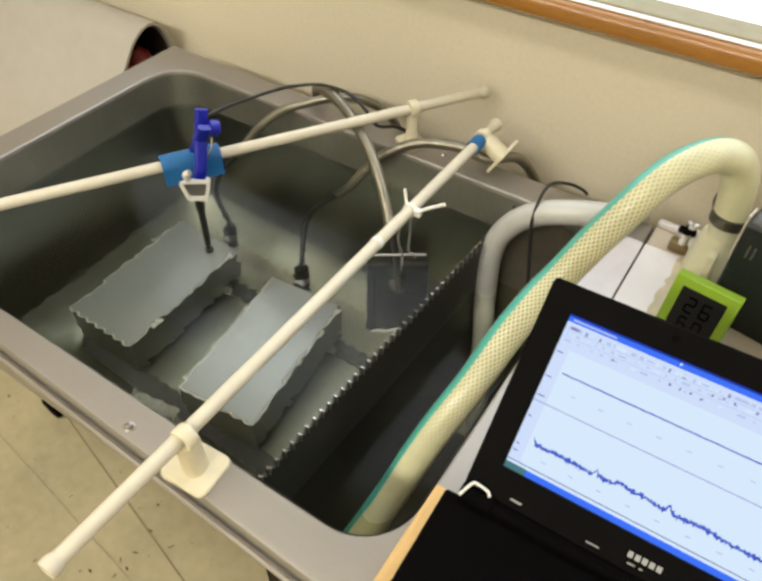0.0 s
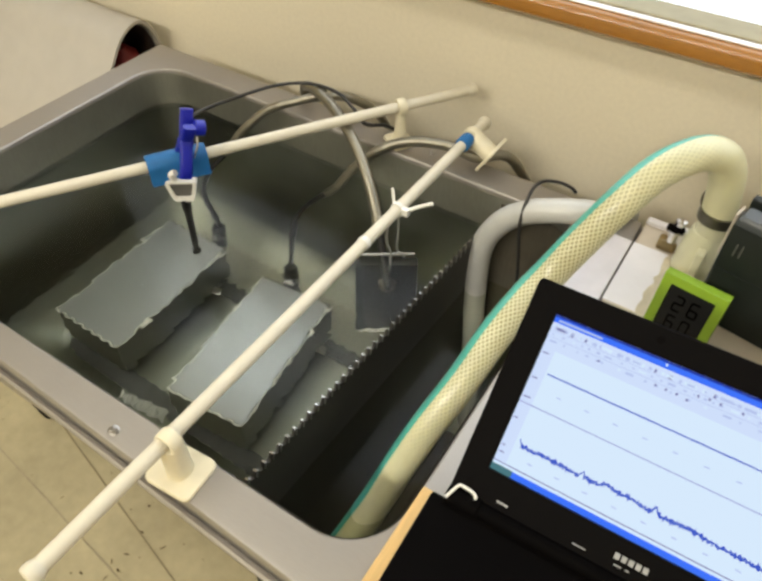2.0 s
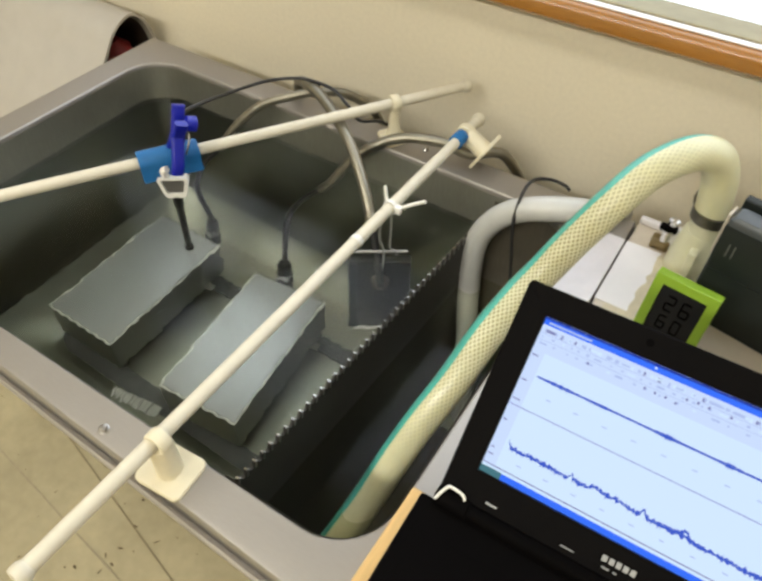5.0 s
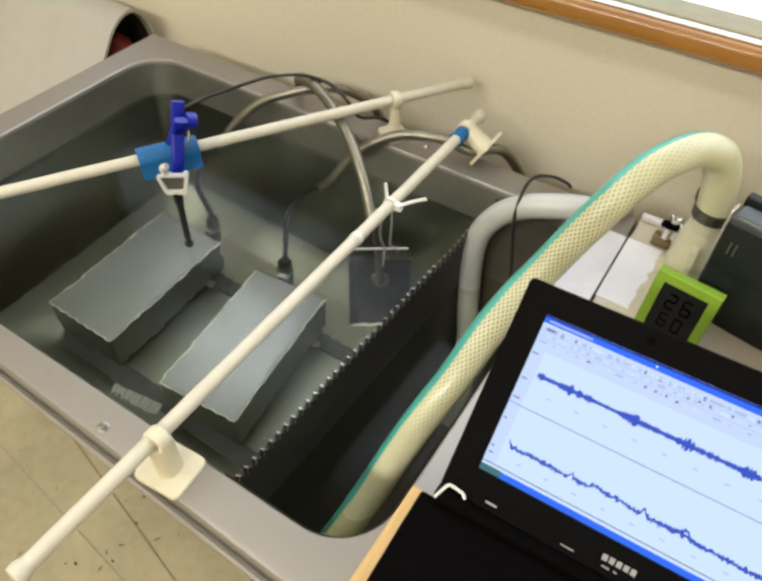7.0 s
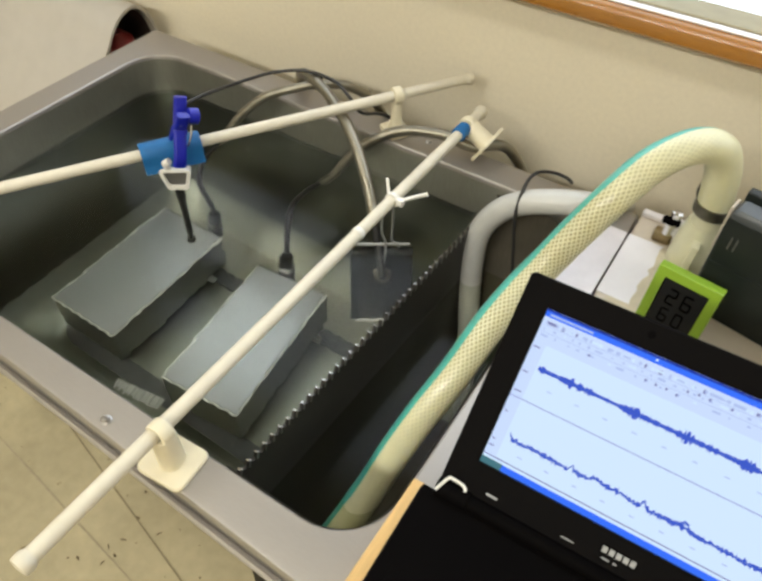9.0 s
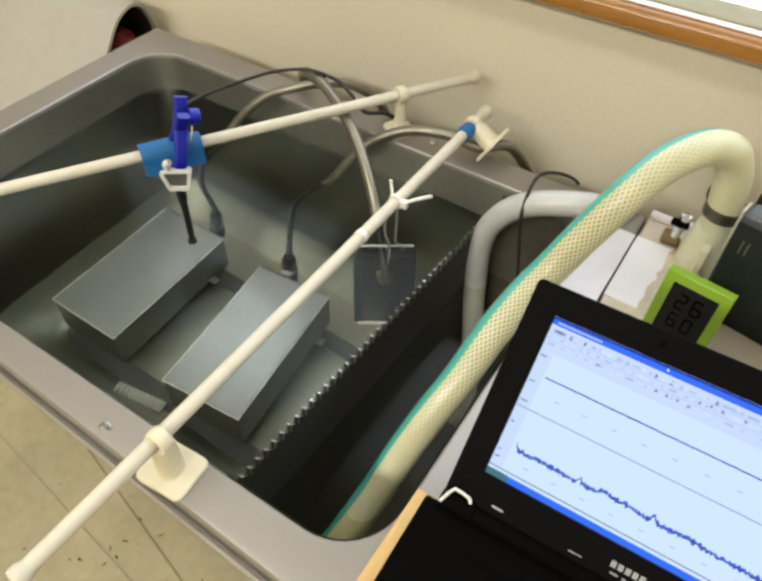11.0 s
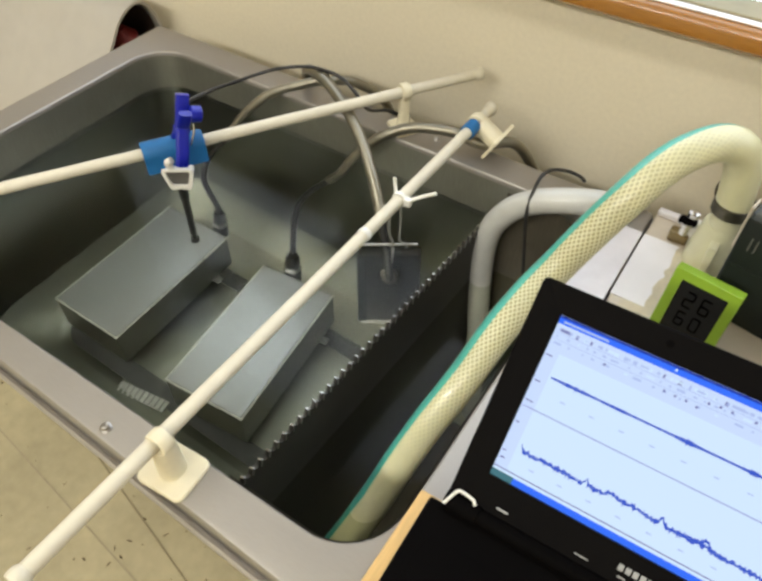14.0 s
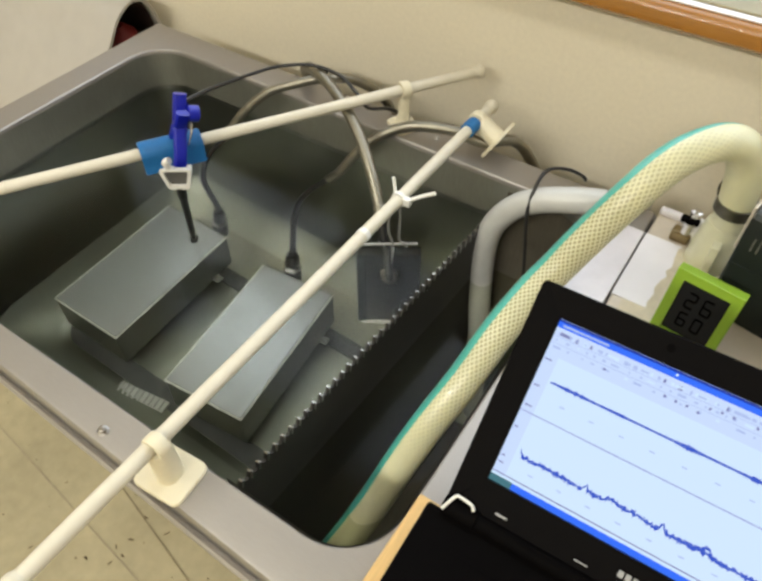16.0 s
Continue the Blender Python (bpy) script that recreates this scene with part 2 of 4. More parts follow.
def part(name, bm, material, parent=None, label="", smooth=None):
    """Links a bmesh, drawn in world metres, as one mesh object under a thing or a part."""
    me = bpy.data.meshes.new(name)
    bm.normal_update()
    if smooth is not None:
        for f in bm.faces:
            f.smooth = True
        for e in bm.edges:
            if len(e.link_faces) == 2:
                e.smooth = e.calc_face_angle(0) < radians(smooth)
    bm.to_mesh(me)
    bm.free()
    me.materials.append(material)
    ob = new(name, me)
    if parent is not None:
        at = ROOT[parent.name]
        me.transform(Matrix.Translation(-at))
        ob.parent = parent
        ROOT[ob.name] = at
    else:
        ROOT[ob.name] = Vector((0, 0, 0))
    if label:
        ob["label"] = label
    return ob


def solo(name, bm, material, label, category, group="", kind="", smooth=None):
    return tagged(part(name, bm, material, None, "", smooth), label, category, group, kind)


# ---- shapes ----
def box(x0, x1, y0, y1, z0, z1, bevel=0.0, m=None, segs=2):
    bm = bmesh.new()
    bmesh.ops.create_cube(bm, size=1, matrix=Matrix.Translation(((x0 + x1) / 2, (y0 + y1) / 2, (z0 + z1) / 2))
                          @ Matrix.Diagonal((x1 - x0, y1 - y0, z1 - z0, 1)))
    if bevel:
        bmesh.ops.bevel(bm, geom=bm.edges[:], offset=bevel, segments=segs, affect="EDGES", profile=0.5)
    if m is not None:
        bm.transform(m)
    return bm


def join(*bms):
    out = bms[0]
    for b in bms[1:]:
        me = bpy.data.meshes.new("tmp")
        b.to_mesh(me)
        b.free()
        out.from_mesh(me)
        bpy.data.meshes.remove(me)
    return out


def round_rect(x0, x1, y0, y1, r, n=10):
    r = max(r, 1e-4)
    pts = []
    for cx, cy, a0 in ((x1 - r, y1 - r, 0), (x0 + r, y1 - r, 90), (x0 + r, y0 + r, 180), (x1 - r, y0 + r, 270)):
        for i in range(n + 1):
            a = radians(a0 + 90 * i / n)
            pts.append((cx + r * math.cos(a), cy + r * math.sin(a)))
    return pts


def loft(loops, cap_first=False, cap_last=False, m=None):
    bm = bmesh.new()
    rings = [[bm.verts.new(p) for p in loop] for loop in loops]
    k = len(rings[0])
    for a, b in zip(rings, rings[1:]):
        for i in range(k):
            j = (i + 1) % k
            bm.faces.new((a[i], a[j], b[j], b[i]))
    if cap_first:
        bm.faces.new(list(reversed(rings[0])))
    if cap_last:
        bm.faces.new(rings[-1])
    bmesh.ops.recalc_face_normals(bm, faces=bm.faces[:])
    if m is not None:
        bm.transform(m)
    return bm


def lathe(profile, m=None, n=28, caps=True):
    """profile: (radius, height) pairs, turned round z."""
    loops = [[(r * math.cos(2 * math.pi * i / n), r * math.sin(2 * math.pi * i / n), z) for i in range(n)] for r, z in profile]
    return loft(loops, caps, caps, m)


def along(a, b):
    """A pose whose z runs from a to b."""
    a, b = Vector(a), Vector(b)
    return Matrix.Translation(a) @ (b - a).to_track_quat("Z", "Y").to_matrix().to_4x4()


def rod(a, b, r, n=20, bevel=0.0):
    h = (Vector(b) - Vector(a)).length
    prof = [(r - bevel, 0), (r, bevel), (r, h - bevel), (r - bevel, h)] if bevel else [(r, 0), (r, h)]
    return lathe(prof, along(a, b), n)


def smooth_line(pts, step=6):
    pts = [Vector(p) for p in pts]
    ext = [2 * pts[0] - pts[1]] + pts + [2 * pts[-1] - pts[-2]]
    out = []
    for i in range(1, len(ext) - 2):
        a, b, c, d = ext[i - 1:i + 3]
        for s in range(step):
            t = s / step
            out.append(0.5 * (2 * b + (c - a) * t + (2 * a - 5 * b + 4 * c - d) * t * t + (3 * b - a - 3 * c + d) * t ** 3))
    out.append(pts[-1])
    return out


def sweep(pts, r, n=14, step=6, cap=True, up=(0, 0, 1), radii=None, fixed=False):
    """A tube along a smooth line, with u round it (u = 0.5 on the side of up) and v along it in metres."""
    line = smooth_line(pts, step)
    bm = bmesh.new()
    uvl = bm.loops.layers.uv.new("UVMap")
    t0 = (line[1] - line[0]).normalized()
    nrm = (Vector(up) - t0 * Vector(up).dot(t0)).normalized()
    rings, length, prev = [], [], t0
    s = 0.0
    for i, p in enumerate(line):
        t = (line[min(i + 1, len(line) - 1)] - line[max(i - 1, 0)]).normalized()
        nrm = Vector(up) if fixed else prev.rotation_difference(t) @ nrm
        nrm = (nrm - t * nrm.dot(t)).normalized()
        prev = t
        side = t.cross(nrm)
        if i:
            s += (p - line[i - 1]).length
        length.append(s)
        rr = r if radii is None else radii(i / (len(line) - 1))
        rings.append([bm.verts.new(p - rr * (math.cos(2 * math.pi * k / n) * nrm + math.sin(2 * math.pi * k / n) * side)) for k in range(n)])
    for i in range(len(rings) - 1):
        for k in range(n):
            j = (k + 1) % n
            f = bm.faces.new((rings[i][k], rings[i][j], rings[i + 1][j], rings[i + 1][k]))
            for lp, (u, v) in zip(f.loops, ((k / n, length[i]), ((k + 1) / n, length[i]), ((k + 1) / n, length[i + 1]), (k / n, length[i + 1]))):
                lp[uvl].uv = (u, v)
    if cap:
        bm.faces.new(list(reversed(rings[0])))
        bm.faces.new(rings[-1])
    bmesh.ops.recalc_face_normals(bm, faces=bm.faces[:])
    return bm


# ---- room ----
X0, X1, Y0, Y1, TOP = -2.6, 3.4, -4.2, 0.17, 2.6
solo("floor", box(X0 - .1, X1 + .1, Y0 - .1, Y1 + .1, -0.08, 0), FLOOR, "beige speckled vinyl floor with dark seams", "floor", kind="structure")
wall_n = thing("wall_north", (0.4, Y1, 0), "beige painted wall with a wide window", "wall", kind="structure")
WZ0, WZ1 = 1.06, 2.1
part("wall_below", box(X0, X1, Y1, Y1 + .06, 0, 1.015), WALL, wall_n)
part("wall_above", box(X0, X1, Y1, Y1 + .06, WZ1, TOP), WALL, wall_n)
part("wall_side", box(X0, -0.60, Y1, Y1 + .06, 1.015, WZ1), WALL, wall_n)
part("wall_side", box(2.6, X1, Y1, Y1 + .06, 1.015, WZ1), WALL, wall_n)
solo("wall_south", box(X0, X1, Y0 - .1, Y0, 0, TOP), WALL, "plain beige painted wall", "wall", kind="structure")
solo("wall_west", box(X0 - .1, X0, Y0, Y1 + .06, 0, TOP), WALL, "plain beige painted wall", "wall", kind="structure")
solo("wall_east", box(X1, X1 + .1, Y0, Y1 + .06, 0, TOP), WALL, "plain beige painted wall", "wall", kind="structure")
solo("ceiling", box(X0 - .1, X1 + .1, Y0 - .1, Y1 + .2, TOP, TOP + .1), CEIL, "white painted ceiling", "ceiling", kind="structure")

window = thing("window_1", (1.0, Y1 + .1, WZ0), "bright window over a varnished wooden sill", "window", kind="structure")
sill_prof = [(.128, 1.016), (.124, 1.020), (.124, 1.034), (.126, 1.039), (.131, 1.042), (.138, 1.043), (.205, 1.043), (.205, 1.016)]
part("window_sill", loft([[(x, y, z) for y, z in sill_prof] for x in (-0.62, 2.6)], True, True), WOOD, window, "orange varnished wooden sill", 40)
# white strip stands in for the bright highlight along the sill
part("sill_highlight", box(-0.60, 2.6, .136, .147, 1.0432, 1.0458, .001), ALU, window, "white strip painted as the sill's highlight")
part("window_frame", box(-0.60, 2.6, .149, .198, 1.0432, 1.0475, .002), FRAME_TAN, window)
part("window_frame", box(-0.60, 2.6, .175, .20, 2.04, 2.1, .004), FRAME_TAN, window)
part("window_frame", box(-0.60, -0.56, .175, .20, 1.05, 2.04, .004), FRAME_TAN, window)
part("window_frame", box(2.55, 2.6, .175, .20, 1.05, 2.04, .004), FRAME_TAN, window)
solo("backdrop", box(-1.6, 3.6, .70, .71, 0.3, 3.2), SKYCARD, "bright overcast daylight outside the window", "sky", kind="structure")

# seams and dirt on the floor
for k, (a, b, w) in enumerate((((-1.2, -.138), (2.0, -.918), .0035), ((-1.2, -.393), (1.6, -.732), .0035))):
    d = Vector((b[0] - a[0], b[1] - a[1], 0))
    m = Matrix.Translation((a[0], a[1], 0.0)) @ Matrix.Rotation(math.atan2(d.y, d.x), 4, "Z")
    solo("floor_seam", box(0, d.length, -w / 2, w / 2, 0.0, 0.0012, m=m), SEAM if k == 0 else FAINT, "dark joint line in the vinyl floor", "floor seam", kind="structure")
rng = random.Random(5)
bm = bmesh.new()
for k in range(46):
    x, y = rng.uniform(-.45, .5), rng.uniform(-.64, -.34)
    r = rng.choice((.0015, .0015, .002, .003, .005))
    ring = [bm.verts.new((x + r * rng.uniform(.4, 1.5) * math.cos(a), y + .6 * r * rng.uniform(.4, 1.5) * math.sin(a), .0016)) for a in [i * math.pi / 4 for i in range(8)]]
    bm.faces.new(ring)
for x, y, long, wide, turn in ((0.182, -0.52, 0.016, 0.0035, 20), (0.168, -0.547, 0.012, 0.0035, -40), (0.183, -0.576, 0.014, 0.003, 80), (0.022, -0.646, 0.01, 0.003, 70), (0.235, -0.469, 0.016, 0.003, 60), (-0.033, -0.51, 0.012, 0.002, 75)):
    c, d = math.cos(radians(turn)), math.sin(radians(turn))
    ring = []
    for i in range(10):
        u, v = long / 2 * math.cos(i * math.pi / 5) * rng.uniform(.7, 1.2), wide / 2 * math.sin(i * math.pi / 5) * rng.uniform(.6, 1.3)
        ring.append(bm.verts.new((x + u * c - v * d, y + u * d + v * c, .0018)))
    bm.faces.new(ring)
solo("floor_dirt", bm, DIRT, "scattered dark specks of dirt on the floor", "dirt", kind="stuff")

# ---- tank ----
IX0, IX1, IY0, IY1 = -0.003, 0.797, -0.532, 0.002
tank = thing("cleaning_tank", (0.4, -.265, 0), "stainless steel water tank with a wide flat rim, nearly full", "tank")


def rect_loop(grow, z, r, lean=0.0):
    pts = round_rect(IX0 - grow, IX1 + grow, IY0 - grow + lean, IY1 + grow, r)
    # the near fold is skewed to fit the camera's view
    return [(x, y + (min(.030, .007 + .044 * (.72 - x)) if grow > .03 and y < IY0 else 0), z) for x, y in pts]


rim_loops = [rect_loop(.0585, R - .024, .004), rect_loop(.0615, R - .021, .004), rect_loop(.0615, R - .016, .004), rect_loop(.0590, R - .0135, .004), rect_loop(.0565, R - .0150, .003), rect_loop(.0555, R - .021, .003), rect_loop(.0535, R - .021, .003), rect_loop(.053, R - .004, .003),
             rect_loop(.051, R - .001, .003), rect_loop(.047, R, .003), rect_loop(.006, R, .068), rect_loop(.002, R + .0006, .066),
             rect_loop(.000, R - .001, .064), rect_loop(-.001, R - .006, .063)]
part("rim", loft(rim_loops), RIM_STEEL, tank, "satin steel rim with a folded edge", 35)
FZ = .362
FILLET = .10
basin_loops = [rect_loop(-.002, WATER + .004, .063), rect_loop(-.003, R - .1, .063), rect_loop(-.004, FZ + .24, .062), rect_loop(-.006, FZ + FILLET, .06, .034)]
curve = []
for i in range(1, 13):
    a = radians(7.5 * i)
    curve.append(rect_loop(-.006 - FILLET * (1 - math.cos(a)), FZ + FILLET - FILLET * math.sin(a), .06, .034 + .012 * math.sin(a)))
# brightness above the water is put into this band's lighter colour
part("dry_band", loft([rect_loop(-.001, R - .006, .063), rect_loop(-.002, WATER + .004, .063)]), DULL_STEEL, tank, "basin steel painted lighter above the waterline", 35)
part("basin_wall", loft(basin_loops + curve[:3]), BASIN_STEEL, tank, "dull grey steel basin wall", 35)
# lighter steel on the rounded edge paints in its highlight
part("basin_fillet", loft(curve[2:9]), FILLET_SHINE, tank, "rounded basin edge, highlight put into its lighter steel", 35)
part("basin_floor", loft(curve[8:], False, True), BASIN_STEEL, tank, "dull grey steel basin floor", 35)
outer = [rect_loop(.004, R - .012, .064), rect_loop(.000, FZ + .24, .062), rect_loop(-.002, FZ + FILLET, .06, .034), rect_loop(-.022, FZ + .020, .06, .042), rect_loop(-.075, FZ - .006, .06, .046)]
part("basin_shell", loft(outer, False, True), RIM_STEEL, tank, "", 35)
for x, y in ((.12, -.34), (.71, -.34), (.12, -.11), (.71, -.11)):
    part("leg", lathe([(.016, 0), (.022, .004), (.022, .02), (.016, .03), (.016, FZ + .002)], Matrix.Translation((x, y, 0)), 20), RIM_STEEL, tank, "", 40)

# toothed weir between the bath and the overflow
WXA, WXB = .622, .645
PITCH = .0128


def weir():
    bm = bmesh.new()
    n = int(.522 / PITCH)
    y0 = -.528
    top, base = [], []
    for i in range(n):
        y = y0 + i * PITCH
        for f, z in ((0, .7505), (.36, .7505), (.55, .7588), (.70, .7588), (.999, .7515)):
            yy = y + f * PITCH
            x = WXA + (WXB - WXA) * (yy - y0) / .522
            top.append((x, yy, z))
            base.append((x, yy, FZ + .02))
    front_t = [bm.verts.new(p) for p in top]
    front_b = [bm.verts.new(p) for p in base]
    back_t = [bm.verts.new((p[0] + .004, p[1], p[2])) for p in top]
    back_b = [bm.verts.new((p[0] + .004, p[1], p[2])) for p in base]
    for i in range(len(top) - 1):
        bm.faces.new((front_b[i], front_b[i + 1], front_t[i + 1], front_t[i]))
        bm.faces.new((back_b[i + 1], back_b[i], back_t[i], back_t[i + 1]))
        f = bm.faces.new((front_t[i], front_t[i + 1], back_t[i + 1], back_t[i]))
        # chrome on the flat tops stands in for glints
        f.material_index = 1 if i % 5 == 2 else 0
    return bm


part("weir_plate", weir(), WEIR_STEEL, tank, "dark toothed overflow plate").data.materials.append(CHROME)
# small bright bars added along the weir in place of its glints
glint_bar = bmesh.new()
bmesh.ops.create_cube(glint_bar, size=1, matrix=Matrix.Diagonal((.0012, .0017, .0115, 1)))
first = part("glint_bar", glint_bar, SCREW, tank, "added bright bar standing in for a glint")
first.data.transform(Matrix.Translation(ROOT[tank.name]))
for i in range(int(.522 / PITCH)):
    y = -.528 + (i + .62) * PITCH
    ob = first if i == 0 else new("glint_bar", first.data)
    ob.parent = tank
    ob.location = Vector((WXA + (WXB - WXA) * (y + .528) / .522 + .0049, y, .7545)) - ROOT[tank.name]
    ob.rotation_euler = (radians(-14), 0, 0)
# dark sheet and floor plate added to carry the overflow compartment's shade
SHADE_SHEET = mat("shade_sheet_brown", (0.120, 0.104, 0.076), 0.42, 0.3, 0.1, 40, 0.25, 9, 0.05, (6, 6, 1))
run = [p for p in round_rect(IX0 + .0045, IX1 - .0045, IY0 + .0045, IY1 - .0045, .060) if p[0] > .668]
run = [(WXA + .012, IY0 + .0045)] + run[len(run) // 2:] + run[:len(run) // 2] + [(.668, IY1 - .0045)]
bm = bmesh.new()
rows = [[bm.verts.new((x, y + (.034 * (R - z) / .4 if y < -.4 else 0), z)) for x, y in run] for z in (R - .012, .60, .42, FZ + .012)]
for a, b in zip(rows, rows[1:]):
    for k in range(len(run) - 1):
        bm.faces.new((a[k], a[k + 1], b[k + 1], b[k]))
part("overflow_shade_sheet", bm, SHADE_SHEET, tank, "added brown sheet giving the overflow compartment its shade", 40)
part("overflow_shade_floor", box(WXB + .006, IX1 - .07, IY0 + .09, IY1 - .07, FZ + .001, FZ + .014, .003), SHADE_SHEET, tank)
part("screw", lathe([(.0050, 0), (.0050, .001), (.0038, .003), (.002, .004)], Matrix.Translation((.533, .034, R)), 16), SCREW, tank, "", 30)
part("screw", lathe([(.0060, 0), (.0060, .001), (.0045, .0015), (.0045, .003), (.0038, .0045), (.002, .005)], Matrix.Translation((.508, -.560, R)), 18), SCREW, tank, "shiny domed screw", 30)

# ---- water ----
LAMBDA = .017


def ripple(x, y):
    h = 0.0
    k = 2 * math.pi / LAMBDA
    for ly, a, p, q in ((.021, 1.0, 0.3, 1.1), (.034, .9, 2.1, 0.4), (.060, .8, 4.0, 2.6), (.015, .5, 5.2, 3.3), (.11, .8, 1.4, 5.0)):
        h += a * math.cos(k * x + p) * math.cos(2 * math.pi / ly * y + q)
    return h


def water_mesh(z, amp, nx=230, ny=196):
    """A sheet of water over the bath, cut to its rounded corners."""
    bm = bmesh.new()
    x0, x1, y0, y1, r = IX0 - .0005, .637, IY0 - .0005, IY1 + .0005, .06
    grid = []
    for i in range(nx + 1):
        row = []
        x = x0 + (x1 - x0) * i / nx
        for j in range(ny + 1):
            y = y0 + (y1 - y0) * j / ny
            right = WXA + (WXB - WXA) * (y + .528) / .522 + .001
            xx = x0 + (right - x0) * i / nx
            px, py = xx, y
            dx, dy = x0 + r - xx, max(y0 + r - y, y - (y1 - r))
            if dx > 0 and dy > 0 and math.hypot(dx, dy) > r:
                s = r / math.hypot(dx, dy)
                px = x0 + r - dx * s
                py = (y0 + r - dy * s) if y < -.2 else (y1 - r + dy * s)
            row.append(bm.verts.new((px, py, z + amp * ripple(px, py))))
        grid.append(row)
    for i in range(nx):
        for j in range(ny):
            vs = (grid[i][j], grid[i + 1][j], grid[i + 1][j + 1], grid[i][j + 1])
            if len({tuple(round(c, 6) for c in v.co) for v in vs}) == 4:
                bm.faces.new(vs)
    for f in bm.faces:
        f.smooth = True
    return bm


AMP = .00021
water = solo("water", water_mesh(WATER, AMP), WATER_TOP, "clear water with small ripples in the steel tank", "water", kind="structure")
ripple_layer = part("ripple_layer", water_mesh(WATER - .002, AMP), WATER_LOW, water)
still_layer = solo("water_body", water_mesh(WATER - .004, 0.0, 40, 36), WATER_BODY, "still clear water below the ripples", "water", kind="structure")
pool = solo("overflow_water", loft([[(x, y, .655) for x, y in ((WXA + .004, IY0 + .002), (IX1 - .002, IY0 + .002), (IX1 - .002, IY1 - .002), (WXB + .004, IY1 - .002))]], False, True), POOL, "dark still water in the overflow compartment", "water", kind="structure")
for ob in (water, ripple_layer, still_layer, pool):
    ob.visible_shadow = False


# ---- things in the water ----
def transducer(at, yaw, label):
    """A sealed steel box on four feet, its cable gland at the back."""
    t = thing("immersion_transducer", at, label, "transducer", "transducers in the tank")
    m = Matrix.Translation(at) @ Matrix.Rotation(radians(yaw), 4, "Z")
    w, d, z0, z1 = .068, .129, .016, .112
    prof = [(-.003, z0), (0, z0 + .003), (0, z1 - .004), (.0015, z1 - .003), (.0015, z1 - .001), (0, z1)]
    part("housing", loft([[(x, y, z) for x, y in round_rect(-w - g, w + g, -d - g, d + g, .0015, 3)] for g, z in prof], True, True, m), SHADED_SIDE, t, "steel housing, side shade put into its darker colour", 30)
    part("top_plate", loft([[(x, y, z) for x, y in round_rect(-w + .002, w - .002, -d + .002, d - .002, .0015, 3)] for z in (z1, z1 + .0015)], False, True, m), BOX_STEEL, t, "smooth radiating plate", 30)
    for sx in (-1, 1):
        part("edge_bead", rod(m @ Vector((sx * w, -d, z1 - .001)), m @ Vector((sx * w, d, z1 - .001)), .0016, 8), BEAD, t, "pale bead painted as the edge highlight")
    part("edge_bead", rod(m @ Vector((-w, -d, z1 - .001)), m @ Vector((w, -d, z1 - .001)), .0016, 8), BEAD, t, "pale bead painted as the edge highlight")
    for sx in (-1, 1):
        for sy in (-1, 1):
            part("foot", lathe([(.009, 0), (.009, z0 + .001)], m @ Matrix.Translation((sx * (w - .016), sy * (d - .018), 0)), 14), RUBBER, t)
    for sx in (-1, 1):
        part("side_lug", box(sx * w, sx * (w + .016), d - .055, d - .040, z0 + .006, z0 + .012, .001, m), CHROME, t)
    return t, m


FLOOR_IN = FZ
t1, m1 = transducer((.153, -.256, FLOOR_IN), 0.8, "grey steel transducer box lying on the tank floor")
t2, m2 = transducer((.393, -.259, FLOOR_IN), 5.6, "grey steel transducer box turned slightly on the tank floor")
# flat dark strips under the boxes
for nm, x0, x1, y0, y1 in (("floor_strip", .045, .60, -.405, -.372), ("floor_strip", .07, .585, -.165, -.135)):
    solo(nm, box(x0, x1, y0, y1, FZ + .0002, FZ + .004, .001), STRIP, "flat dark strip on the tank floor", "rubber strip", "strips under the boxes")
m = Matrix.Translation((.282, -.412, FZ + .004)) @ Matrix.Rotation(radians(10), 4, "Z")
bm = box(-.045, .045, -.010, .010, 0, .004, .001, m)
for i in range(9):
    bm = join(bm, box(-.042 + i * .0095, -.038 + i * .0095, -.010, .010, .0038, .0075, .001, m, 1))
solo("ribbed_pad", bm, MILKY, "pale ribbed plastic pad on the tank floor", "pad")

# hanging sensor plate
sp = thing("hanging_plate", (.56, -.13, .52), "dark square plate hung on wires in the water", "plate")
m = Matrix.Translation((.56, -.13, 0)) @ Matrix.Rotation(radians(33), 4, "Z")
part("panel", box(-.044, .044, -.009, .009, .518, .735, .003, m), PLATE_DARK, sp, "", 30)
part("side_strip", box(-.046, -.0335, -.0105, -.0085, .522, .73, .001, m), MOTOR, sp)
part("bottom_edge", box(-.041, .006, -.0125, -.009, .5185, .5235, .0005, m), BEAD, sp, "bright lower edge")
gl = m @ Vector((0, -.009, .682))
gd = (m.to_3x3() @ Vector((0, -1, .9))).normalized()
part("cable_gland", lathe([(.013, 0), (.013, .006), (.010, .007), (.010, .016), (.012, .017), (.012, .024), (.008, .028)], along(gl, gl + gd), 18), CLAMP, sp, "dull metal cable gland", 35)
part("hanger_rod", rod(m @ Vector((-.037, -.004, .756)), m @ Vector((.038, -.004, .758)), .0019, 10), WIRE, sp)
HOOK = Vector((.5865, -.157, .868))
part("hanger_wire", sweep([HOOK + Vector((-.004, .002, -.008)), (.572, -.150, .83), (.566, -.143, .79), (.569, -.136, .758), gl + gd * .012], .0016, 8), WIRE, sp, "", 60)
